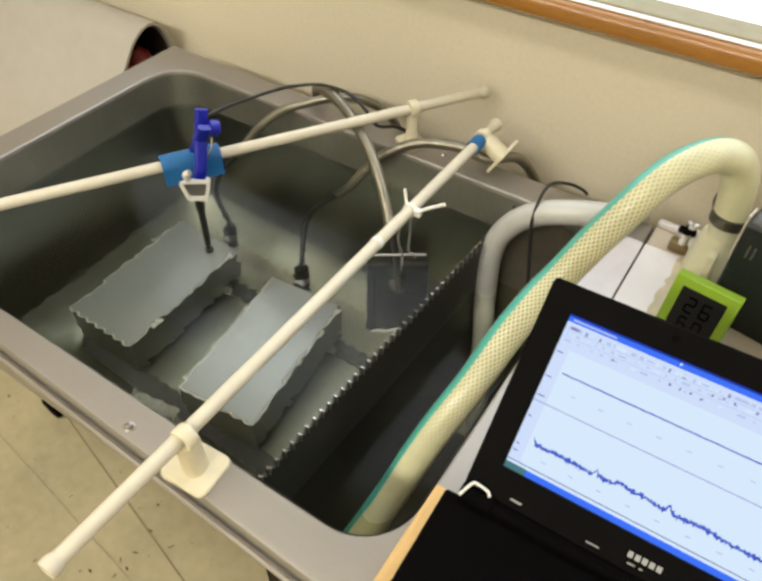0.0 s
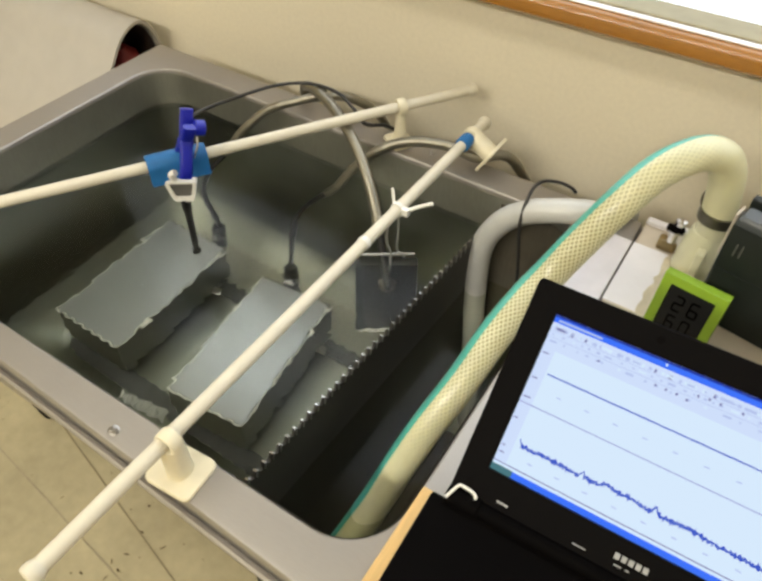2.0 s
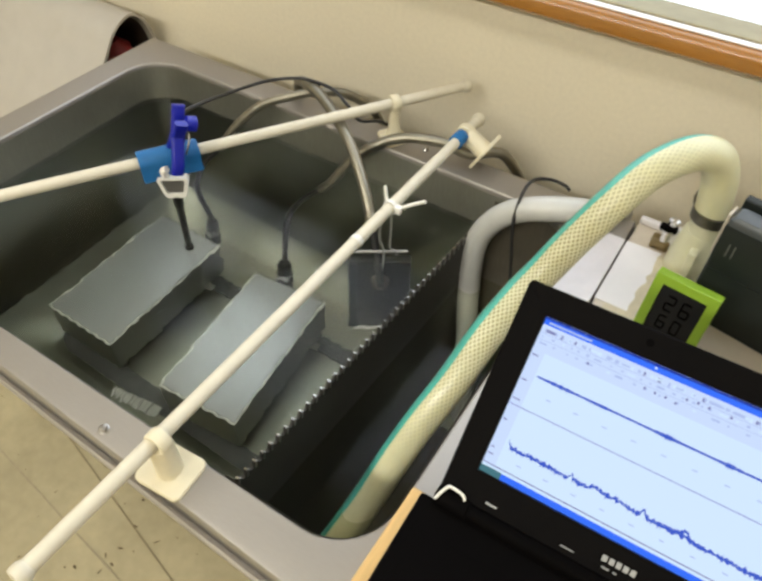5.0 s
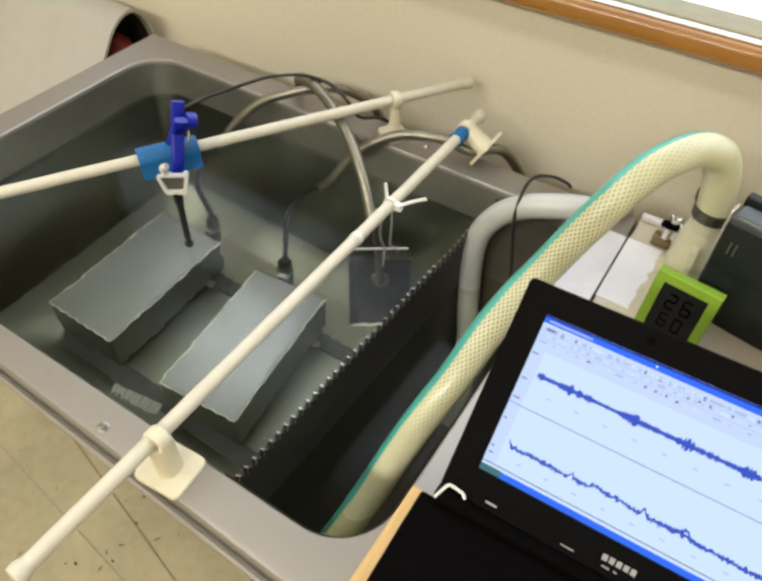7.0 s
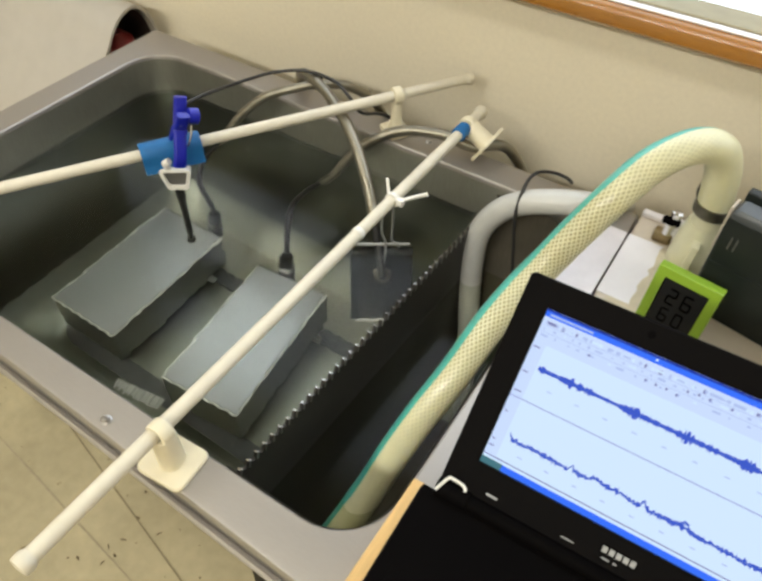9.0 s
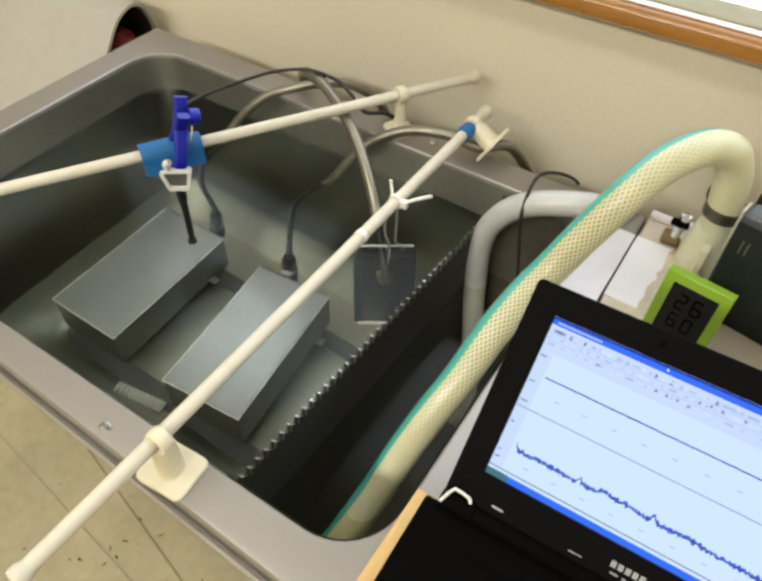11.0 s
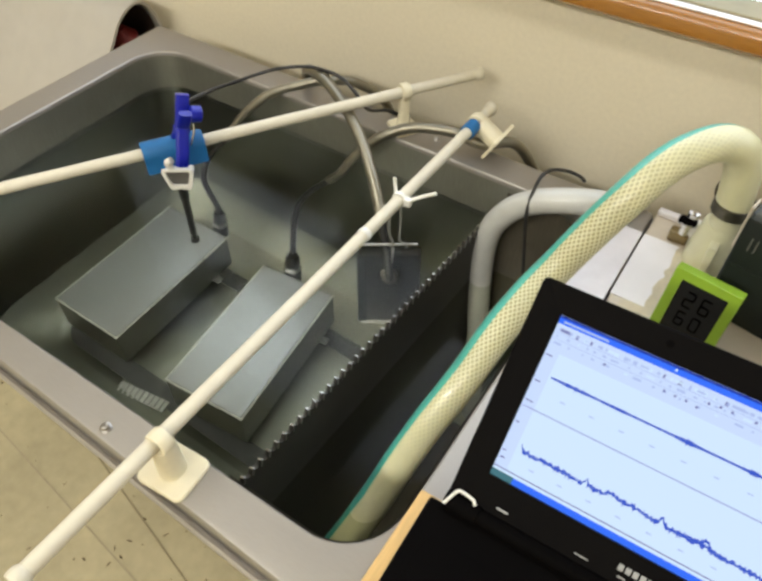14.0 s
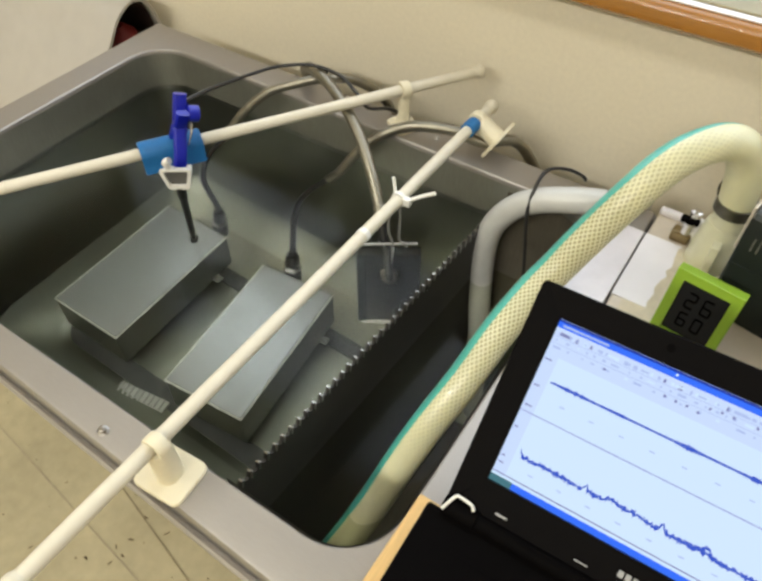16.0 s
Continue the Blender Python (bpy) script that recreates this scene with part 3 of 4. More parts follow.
part("hanger_wire", sweep([HOOK + Vector((.004, 0, -.008)), (.586, -.148, .82), (.578, -.135, .775), (.585, -.128, .765), (.584, -.126, .757)], .0016, 8), WIRE, sp, "", 60)


# ---- bars and holders ----
def bar(name, a, b, r, label):
    t = thing(name, a, label, "bar", "bars across the tank")
    a, b = Vector(a), Vector(b)
    part("pipe", rod(a, b, r, 24), CREAM, t, "", 40)
    d = (b - a).normalized()
    part("end_cap", lathe([(r * .6, -.004), (r * 1.2, -.003), (r * 1.3, 0), (r * 1.3, .005), (r * 1.02, .009)], along(a, b), 24), CREAM, t, "", 40)
    part("end_cap", lathe([(r * .6, -.004), (r * 1.2, -.003), (r * 1.3, 0), (r * 1.3, .005), (r * 1.02, .009)], along(b, a), 24), CREAM, t, "", 40)
    return t


BR = .0075
A0, A1 = Vector((.5945, -.700, R + .058)), Vector((.587, .090, R + .042))
B0, B1 = Vector((.0915, -.583, R + .060)), Vector((.5415, .1355, R + .060))
bar("support_bar", A0, A1, BR, "cream plastic pipe laid across the steel tank")
bar("support_bar", B0, B1, BR, "cream plastic pipe laid aslant across the tank")


def holder(at, base_m, reach, axis, label, fat=1.0):
    """Pipe holder: a square base, a waisted post and a ring round the pipe. base_m: the base's pose, z out of its mount."""
    t = thing("pipe_holder", at, label, "pipe holder", "pipe holders on the rim")
    part("base", loft([[(x, y, z) for x, y in round_rect(-.027 + g, .027 - g, -.024 + g, .024 - g, .008, 5)] for g, z in ((0, 0), (0, .003), (.0012, .0045))], True, True, base_m), IVORY, t, "", 35)
    part("post", loft([[(x, y, z) for x, y in round_rect(-wx * fat, wx * fat, -wy, wy, min(wx * fat, wy) * .9, 4)] for wx, wy, z in
                       (((.014, .016, .004), (.010, .012, .010), (.008, .010, reach * .5), (.0075, .010, reach - .008)) if fat == 1 else
                        ((.0085, .013, .004), (.0085, .0125, .010), (.0085, .012, reach * .6), (.0085, .0115, reach - .004)))], True, True, base_m), IVORY, t, "", 40)
    c = base_m @ Vector((0, 0, reach))
    ax = Vector(axis).normalized()
    part("ring", lathe([(BR + .0004, -.0065), (BR + .0042, -.0065), (BR + .0050, -.0045), (BR + .0050, .0045), (BR + .0042, .0065), (BR + .0004, .0065)], along(c, c + ax), 26, False), IVORY, t, "", 40)
    return t


def on_line(a, b, y):
    return a + (b - a) * ((y - a.y) / (b.y - a.y))


pa = on_line(A0, A1, -.556)
holder((pa.x + .01, pa.y, R), Matrix.Translation((pa.x + .003, pa.y + .000, R)) @ Matrix.Rotation(radians(4), 4, "Z"), pa.z - R, A1 - A0, "ivory plastic pipe holder screwed flat on the rim", 1.35)
pb = on_line(B0, B1, .032)
holder((pb.x, pb.y, R), Matrix.Translation((pb.x, pb.y, R)) @ Matrix.Rotation(radians(-32), 4, "Z") @ Matrix.Diagonal((.8, .8, 1, 1)), pb.z - R, B1 - B0, "ivory plastic pipe holder standing on the far rim")
pc = on_line(B0, B1, -.556)
holder((pc.x, pc.y, R), Matrix.Translation((pc.x, pc.y, R)), pc.z - R, B1 - B0, "ivory plastic pipe holder standing on the rim")
pd = on_line(A0, A1, .048)
holder((pd.x + .045, pd.y, R), Matrix.Translation((pd.x + .0355, pd.y, pd.z - .0205)) @ Matrix.Rotation(radians(-60), 4, "Y") @ Matrix.Diagonal((.8, 1.15, 1, 1)), .041, A1 - A0, "ivory plastic pipe holder lying on its side", 1.7)
tp = on_line(A0, A1, .016)
dA = (A1 - A0).normalized()
solo("blue_tape", lathe([(BR + .0003, 0), (BR + .0028, .0005), (BR + .003, .010), (BR + .0028, .021), (BR + .0003, .0215)], along(tp, tp + dA), 24), BLUE, "bright blue tape wound round the bar", "tape", smooth=40)

# cable ties on the bar
tie = thing("cable_tie", HOOK, "white cable tie with loose ends on the bar", "cable tie")
hp = on_line(A0, A1, -.157)
part("band", lathe([(BR + .0004, -.003), (BR + .0022, -.003), (BR + .0022, .003), (BR + .0004, .003)], along(hp, hp + dA), 20, False), WHITE_P, tie, "", 40)
part("lock", box(-.005, .005, -.004, .004, -.005, .005, .001, Matrix.Translation(hp + Vector((.011, 0, .001)))), WHITE_P, tie)
part("loose_end", sweep([hp + Vector((.012, 0, .003)), hp + Vector((.025, .011, .008)), hp + Vector((.040, .016, .016))], .0024, 8, 5), WHITE_P, tie, "", 50)
part("loose_end", sweep([hp + Vector((-.008, .004, .003)), hp + Vector((-.012, .008, .010)), hp + Vector((-.015, .010, .020))], .0021, 8, 5), WHITE_P, tie, "", 50)
hp2 = on_line(A0, A1, -.234)
solo("bar_band", lathe([(BR + .0003, -.004), (BR + .001, -.003), (BR + .001, .003), (BR + .0003, .004)], along(hp2, hp2 + dA), 20, False), WHITE_P, "white band wound round the bar", "band", smooth=40)

# ---- sleeve, clip and probe ----
dB = (B1 - B0).normalized()
sc = on_line(B0, B1, -.2475)
side = dB.cross(Vector((0, 0, 1))).normalized()


def sleeve():
    """A split foam tube that gapes below the bar."""
    prof = []
    for r in (.0105, .0150):
        arc = [(math.cos(radians(a)) * r, math.sin(radians(a)) * r) for a in range(-20, 201, 20)]
        arc = [(arc[0][0] * 1.25, arc[0][1] - .016)] + arc + [(arc[-1][0] * 1.25, arc[-1][1] - .016)]
        prof.append(arc)
    loop = prof[0] + prof[1][::-1]
    loops = []
    for s in (-.039, -.037, 0, .037, .039):
        f = .96 if abs(s) > .038 else 1
        loops.append([tuple(sc + dB * s + side * (p[0] * f) + Vector((0, 0, p[1] * f))) for p in loop])
    return loft(loops, True, True)


solo("foam_sleeve", sleeve(), BLUE, "light blue split foam sleeve on the bar", "foam sleeve", smooth=50)
clip = thing("spring_clip", sc + Vector((0, 0, -.02)), "dark blue plastic spring clip gripping the bar", "clip")
up_c = Vector((.008, .027, .0915)).normalized()
ax_c = side.copy()
ax_c = (ax_c - up_c * ax_c.dot(up_c)).normalized()
ay_c = up_c.cross(ax_c)
CB = Vector((.3195, -.2575, .8685))
cm = Matrix.Translation(CB) @ Matrix(((ax_c.x, ay_c.x, up_c.x, 0), (ax_c.y, ay_c.y, up_c.y, 0), (ax_c.z, ay_c.z, up_c.z, 0), (0, 0, 0, 1)))


def slab(pts, w, h):
    """A flat bar with rounded edges along a bent line in the clip's own x and z."""
    line = smooth_line([(x, 0, z) for x, z in pts], 5)
    loops = []
    for i, p in enumerate(line):
        t = (line[min(i + 1, len(line) - 1)] - line[max(i - 1, 0)]).normalized()
        nn = Vector((t.z, 0, -t.x))
        loops.append([tuple(cm @ (p + nn * a + Vector((0, b, 0)))) for a, b in round_rect(-h, h, -w, w, h * .8, 3)])
    return loft(loops, True, True)


part("front_jaw", slab([(.012, .004), (.013, .012), (.011, .022), (.003, .042), (-.004, .062), (-.009, .089)], .0082, .0048), CLIP_BLUE, clip, "", 50)
part("back_jaw", slab([(-.030, -.010), (-.032, .006), (-.022, .022), (-.008, .042), (.006, .060), (.012, .074)], .0082, .0046), CLIP_BLUE, clip, "", 50)
part("pivot", lathe([(.006, -.009), (.0075, -.007), (.0075, .007), (.006, .009)], cm @ Matrix.Translation((-.002, 0, .046)) @ Matrix.Rotation(radians(90), 4, "X"), 18), CLIP_BLUE, clip, "", 40)
part("grip", lathe([(.005, -.008), (.010, -.006), (.010, .006), (.005, .008)], cm @ Matrix.Translation((.004, .014, .070)) @ Matrix.Rotation(radians(90), 4, "X"), 16), CLIP_BLUE, clip, "", 40)
part("spring", sweep([cm @ Vector((.008, .010, .030)), cm @ Vector((.010, .012, .046)), cm @ Vector((.006, .012, .058))], .0014, 8, 5), CHROME, clip, "", 60)

pr = thing("level_probe", sc + side * .018 + Vector((0, 0, -.06)), "white probe holder with a dark metal rod", "probe")
pm = Matrix.Translation((.3175, -.2615, .850)) @ Matrix.Rotation(radians(36), 4, "Z") @ Matrix.Scale(.78, 4)
outer_l = [(-.024, .017), (.024, .017), (.026, .012), (.018, -.020), (.014, -.024), (-.014, -.024), (-.018, -.020), (-.026, .012)]
inner_l = [(x * .76, z * .70 + .001) for x, z in outer_l]


def trapeze(o, i, y0, y1):
    return loft([[(x, y0, z) for x, z in o], [(x, y1, z) for x, z in o], [(x, y1, z) for x, z in i], [(x, y1 + .006, z) for x, z in i]], True, True, pm)


part("holder", trapeze(outer_l, inner_l, .007, -.007), WHITE_P, pr, "", 30)
part("inset", loft([[(x, y, z) for x, z in inner_l] for y in (.0, -.0025)], False, True, pm), INSET_GREY, pr, "grey inset plate")
p0 = pm @ Vector((0, 0, -.022))
part("rod", lathe([(.0065, 0), (.0065, .02), (.0050, .022), (.0046, .100), (.0030, .103), (.0030, .122)], along(p0, p0 + Vector((-.10, .06, -1))), 18), PLATE_DARK, pr, "", 40)
part("tip", lathe([(.0065, 0), (.0065, .008), (.004, .012)], along(p0 + Vector((-.10, .06, -1)).normalized() * .120, p0 + Vector((-.10, .06, -1))), 16), RUBBER, pr, "", 40)
part("top_hook", sweep([pm @ Vector((-.010, 0, .015)), pm @ Vector((-.012, -.004, .030)), pm @ Vector((-.004, -.006, .036))], .0045, 10, 5), WHITE_P, pr, "", 60)

# ---- cables and conduits ----
g1 = m1 @ Vector((.040, .142, .085))
g2 = m2 @ Vector((-.018, .139, .085))


def conduit(name, pts, r, label, gland=None, thin=0):
    t = thing(name, pts[0], label, "conduit", "cable conduits")
    if thin:
        part("cable", sweep(pts[:thin + 1], r * .68, 12, 7), CABLE, t, "thin dark cable", 60)
        part("hose", sweep(pts[thin:], r, 14, 7), CONDUIT, t, "", 60)
        a, b = Vector(pts[thin]), Vector(pts[thin + 1])
        part("sleeve_end", lathe([(r * .7, -.004), (r * 1.12, -.002), (r * 1.12, .010), (r, .012)], along(a, b), 16), CONDUIT, t, "", 40)
    else:
        part("hose", sweep(pts, r, 14, 7), CONDUIT, t, "", 60)
    if gland:
        a, b = Vector(pts[0]), Vector(gland)
        part("gland", lathe([(r * 1.3, 0), (r * 1.9, .003), (r * 1.9, .034), (r * 1.55, .037), (r * 1.55, .064), (r * 1.2, .074)], along(a, b), 16), PLATE_DARK, t, "dark cable gland", 35)
        part("nut", lathe([(r * 1.9, .034), (r * 2.05, .036), (r * 2.05, .044), (r * 1.9, .046)], along(a, b), 6), CHROME, t)
    return t


BUNDLE = Vector((.340, .010, .872))
conduit("metal_conduit", [g1, g1 + Vector((.0, .006, .08)), (.184, -.118, .64), (.182, -.095, .695), (.200, -.066, .745), (.226, -.048, .789), (.268, -.025, .832), (.312, .0, .851), (.338, .02, .856), (.37, .06, .845), (.40, .10, .80), (.41, .13, .72)],
        .0072, "grey metal conduit rising out of the water", g1 + Vector((0, .006, .08)), 4)
conduit("metal_conduit", [gl + gd * .02, gl + gd * .045 + Vector((0, 0, .012)), (.557, -.135, .738), (.535, -.115, .785), (.504, -.09, .820), (.464, -.06, .848), (.424, -.035, .864), (.381, -.01, .871), BUNDLE, (.295, .04, .852), (.25, .09, .80), (.235, .13, .70)],
        .0082, "grey metal conduit hanging over the rim", None, 3)
conduit("metal_conduit", [g2, g2 + Vector((-.002, .006, .05)), (.336, -.075, .575), (.338, -.06, .617), (.359, -.05, .668), (.390, -.04, .717), (.422, -.03, .772), (.450, -.018, .810), (.477, 0, .830), (.505, .015, .840), (.536, .025, .844), (.566, .034, .843), (.60, .045, .832), (.64, .075, .830), (.67, .13, .74)],
        .0078, "grey metal conduit bending over the far rim", g2 + Vector((-.002, .006, .05)), 5)
kd = Vector((-.9, .35, .1)).normalized()
solo("bundle_band", lathe([(.0085, -.004), (.0100, -.003), (.0100, .003), (.0085, .004)], along(BUNDLE + Vector((.006, 0, 0)), BUNDLE + kd), 16), BLACK, "black tape band round the conduits", "tape band", smooth=40)
ct = cm @ Vector((-.006, .004, .080))
solo("thin_cable", sweep([ct, (.300, -.165, .920), (.276, -.10, .892), (.272, -.055, .880), (.285, -.015, .876), (.330, .005, .8835), (.383, .005, .8845), (.417, .0, .869), (.430, .01, .845), (.445, .05, .826), (.455, .12, .76)], .0026, 8, 7), CABLE, "thin black cable looping from the clip to the rim", "cable", smooth=60)
solo("thin_cable", sweep([(.752, .056, .826), (.744, .055, .832), (.727, .043, .842), (.713, .012, .856), (.709, -.014, .852), (.711, -.038, .820), (.722, -.048, .765), (.730, -.055, .72), (.73, -.06, .66)], .0024, 8, 7), CABLE, "thin black cable draped over the milky tube", "cable", smooth=60)

# milky overflow tube
mt = thing("overflow_tube", (.69, -.034, .366), "milky white plastic tube bent over the tank rim", "tube")
part("tube", sweep([(.690, -.034, .366), (.676, -.032, .535), (.664, -.030, .625), (.659, -.030, .690), (.659, -.028, .735), (.667, -.025, .770), (.687, -.022, .803), (.715, -.019, .826), (.748, -.013, .839), (.782, -.001, .844), (.806, .016, .838), (.817, .040, .836), (.821, .064, .826), (.823, .080, .795), (.824, .084, .72)], .0170, 20, 7), MILKY, mt, "", 60)

# ---- supply hose and pipe ----
sh = thing("supply_hose", (.931, 0, R), "thick yellowed clear hose with braided thread and a teal stripe", "hose")
HOSE_PTS = [(0.68, -0.488, 0.535), (0.694, -0.473, 0.575), (0.709, -0.452, 0.612), (0.721, -0.427, 0.645), (0.7285, -0.4, 0.672), (0.737, -0.37, 0.709), (0.7485, -0.336, 0.75), (0.762, -0.294, 0.789), (0.772, -0.24, 0.826), (0.783, -0.192, 0.85), (0.796, -0.163, 0.873),
            (.814, -.138, .912), (.836, -.112, .956), (.853, -.083, .981), (.870, -.056, .992), (.890, -.028, .994), (.909, -.009, .984), (.920, .0, .961), (.925, .002, .936), (.929, .002, .908), (.930, .002, .900)]
part("hose", sweep(HOSE_PTS, .0196, 40, 8, True, (-.74, -.10, .85), None, True), HOSE, sh, "", 60)
part("clamp", lathe([(.0200, -.007), (.0222, -.007), (.0226, 0), (.0222, .007), (.0200, .007)], Matrix.Translation((.930, .002, .907)), 30, False), CLAMP, sh, "darkened steel hose clamp", 40)
part("clamp_screw", box(.950, .958, -.008, .006, .900, .916, .002), CLAMP, sh)
part("clamp_tail", sweep([(.910, .004, .908), (.906, .008, .918), (.908, .012, .932)], .0018, 8, 5), CLAMP, sh, "", 60)
pipe = thing("feed_pipe", (.931, .002, R), "yellowed clear plastic pipe stub on the deck", "pipe")
part("stub", lathe([(.0192, 0), (.0192, .090)], Matrix.Translation((.931, .002, R)), 28), CLEAR_YELLOW, pipe, "", 40)
part("collar", lathe([(.027, 0), (.027, .008), (.0245, .035), (.0215, .056), (.0196, .062)], Matrix.Translation((.929, .002, R)), 28), CLEAR_YELLOW, pipe, "", 40)
part("rib", box(.926, .936, -.034, -.018, R, R + .05, .002), CLEAR_YELLOW, pipe)
valve = thing("drain_cock", (.893, .015, R), "small chrome fitting with a black knob", "valve")
part("body", box(.878, .902, .012, .028, R, R + .016, .003), BRASS, valve)
part("stem", lathe([(.006, .02), (.006, .034), (.008, .034), (.008, .038)], Matrix.Translation((.893, .012, R)), 16), CHROME, valve, "", 40)
part("knob", box(.882, .904, .008, .018, R + .034, R + .043, .003), BLACK, valve)
part("cap", lathe([(.006, .0), (.008, .003), (.008, .032), (.005, .036)], Matrix.Translation((.905, .022, R)), 16), WHITE_P, valve, "small white cap", 40)
part("nut", lathe([(.005, .043), (.007, .045), (.007, .051), (.004, .053)], Matrix.Translation((.896, .016, R)), 6), CHROME, valve)

# ---- pump cabinet, motor and paper ----
cab = thing("pump_cabinet", (1.2, -.26, 0), "pale painted metal cabinet beside the tank", "cabinet")
part("top", box(.8535, 1.7, -.592, .060, R - .012, R, .002), DECK, cab)
part("body", box(.86, 1.69, -.585, .055, .02, R - .013, .004), DECK, cab)
part("back_lip", box(.8535, 1.7, .050, .060, R + .0003, R + .010, .003), LIP_WHITE, cab)
solo("deck_cover", box(.790, .8500, -.150, .0075, R + .0004, R + .0018, .0006), LIP_WHITE, "white plastic strip covering the side rim", "cover strip")


def ragged_sheet(x0, x1, y0, y1, z, rag, seed):
    r = random.Random(seed)
    pts = [(x0, y0), (x0, y1)]
    n = 14
    for i in range(n + 1):
        pts.append((x1 - rag * abs(r.gauss(0, .5)) - rag * .8 * (i > n * .55), y1 + (y0 - y1) * i / n))
    bm = bmesh.new()
    top = [bm.verts.new((x, y, z + .0008)) for x, y in pts]
    low = [bm.verts.new((x, y, z)) for x, y in pts]
    bm.faces.new(top[::-1])
    for i in range(len(pts)):
        j = (i + 1) % len(pts)
        bm.faces.new((top[i], top[j], low[j], low[i]))
    bmesh.ops.recalc_face_normals(bm, faces=bm.faces[:])
    return bm


solo("paper_sheet", ragged_sheet(.8525, .898, -.113, .0075, R + .0006, .005, 3), PAPER, "white sheet of paper with a torn edge", "paper")
solo("tape_patch", ragged_sheet(.866, .925, -.170, .003, R + .0002, .008, 8), TAPE, "crumpled beige tape stuck beside the paper", "tape")

pump = thing("pump_housing", (.95, -.03, R), "dark plastic pump housing with a grey cap on the cabinet", "pump")
PM = Matrix.Translation((.9455, -.0735, R)) @ Matrix.Rotation(radians(-10.6), 4, "Z")


def shell(x0, x1, y0, y1, levels, r):
    return loft([[(x, y, z) for x, y in round_rect(x0 + g, x1 - g, y0 + g, y1 - g, r, 5)] for g, z in levels], True, True, PM)


part("housing", shell(0, .30, 0, .058, [(.0015, 0), (0, .002), (0, .130), (.001, .133)], .004), MOTOR, pump, "", 35)
part("seam_rib", box(.004, .29, -.0012, .001, .074, .0755, .0004, PM), MOTOR, pump)
for x0, x1 in ((.001, .047), (.052, .29)):
    part("cap", shell(x0, x1, .001, .030, [(0, .1335), (.0005, .140), (.004, .144)], .004), MOTOR_TOP, pump, "grey bevelled cap", 40)
part("rear_flange", box(-.0035, .0, .010, .030, .084, .140, .0015, PM), DECK, pump, "pale edge flange")
part("rear_rail", box(.001, .29, .032, .044, .1335, .150, .002, PM), MOTOR, pump)
for x in (.013, .019):
    part("moulded_mark", box(x, x + .0016, -.0012, .001, .098, .114, .0003, PM), INSET_GREY, pump)

# ---- green thermometer ----
th = thing("thermometer", (.94, -.125, R), "lime green digital thermometer with a dark display", "thermometer")
TM = Matrix.Translation((.9384, -.146, R)) @ Matrix.Rotation(radians(-7.2), 4, "Z") @ Matrix.Rotation(radians(-12), 4, "X")
w, h = .0349, .0863
out = [(-w, 0), (w, 0), (w, h), (-w, h)]
inn = [(-w + .0105, .012), (w - .0105, .012), (w - .0105, h - .0105), (-w + .0105, h - .0105)]
part("frame", loft([[(x, .014, z) for x, z in out], [(x, .001, z) for x, z in out], [(x * .98, 0, z * .99 + .0005) for x, z in out], [(x, 0, z) for x, z in inn], [(x, .004, z) for x, z in inn]], True, False, TM), GREEN, th, "lime green plastic frame")
disp = part("display", box(-w + .0105, w - .0105, .0035, .006, .012, h - .0105, 0, TM), LCD, th, "dark liquid crystal display")
SEG = {"2": "abged", "6": "acdefg", "0": "abcdef"}


def digit(ch, x, z, s, parent):
    bars = dict(a=(0, 2, 1, .22), g=(0, 1, 1, .22), d=(0, 0, 1, .22), f=(-.5, 1.5, .22, 1), b=(.5, 1.5, .22, 1), e=(-.5, .5, .22, 1), c=(.5, .5, .22, 1))
    bms = []
    for k in SEG[ch]:
        cx, cz, bw, bh = bars[k]
        bms.append(box(x + (cx - bw / 2 * .9) * s, x + (cx + bw / 2 * .9) * s, .0028, .0034, z + (cz - bh / 2 * .9) * s, z + (cz + bh / 2 * .9) * s, 0, TM))
    part("digit", join(*bms), LCD_DARK, parent)


digit("2", -.009, .046, .0090, disp)
digit("6", .008, .046, .0090, disp)
digit("6", -.009, .0225, .0080, disp)
digit("0", .007, .0225, .0080, disp)

# ---- laptop ----
bd = thing("wooden_board", (1.0, -.6, R), "pale wooden board under the laptop", "board")
part("plank", box(.803, 1.30, -.90, -.455, R + .0006, R + .030, .002), BOARD, bd)
LP = Vector((.8525, -.4382, .9053))
LYAW, LTILT, SH, SW = radians(1.62), radians(45.6), .1377, .245
lap = thing("laptop", (1.0, -.5, R + .03), "open black laptop showing two signal traces", "laptop")
# screen space: x along the hinge, y up the lid, z out of the glass
e1 = Vector((math.cos(LYAW), math.sin(LYAW), 0))
e2 = Vector((-math.sin(LYAW) * math.sin(LTILT), math.cos(LYAW) * math.sin(LTILT), math.cos(LTILT)))
e3 = e1.cross(e2)
LM = Matrix.Translation(LP) @ Matrix(((e1.x, e2.x, e3.x, 0), (e1.y, e2.y, e3.y, 0), (e1.z, e2.z, e3.z, 0), (0, 0, 0, 1)))
LX0, LX1, LY0, LY1 = -.0235, SW + .0235, -.034, SH + .0235
bez = [[(x, y, z) for x, y in round_rect(LX0 + g, LX1 - g, LY0 + g, LY1 - g, .0045, 5)] for g, z in ((.002, -.010), (0, -.008), (0, .001), (.0015, .0024))]
inner_b = [[(x, y, z) for x, y in round_rect(-.0005, SW + .0005, -.0005, SH + .0005, .0006, 5)] for z in (.0024, -.0004)]
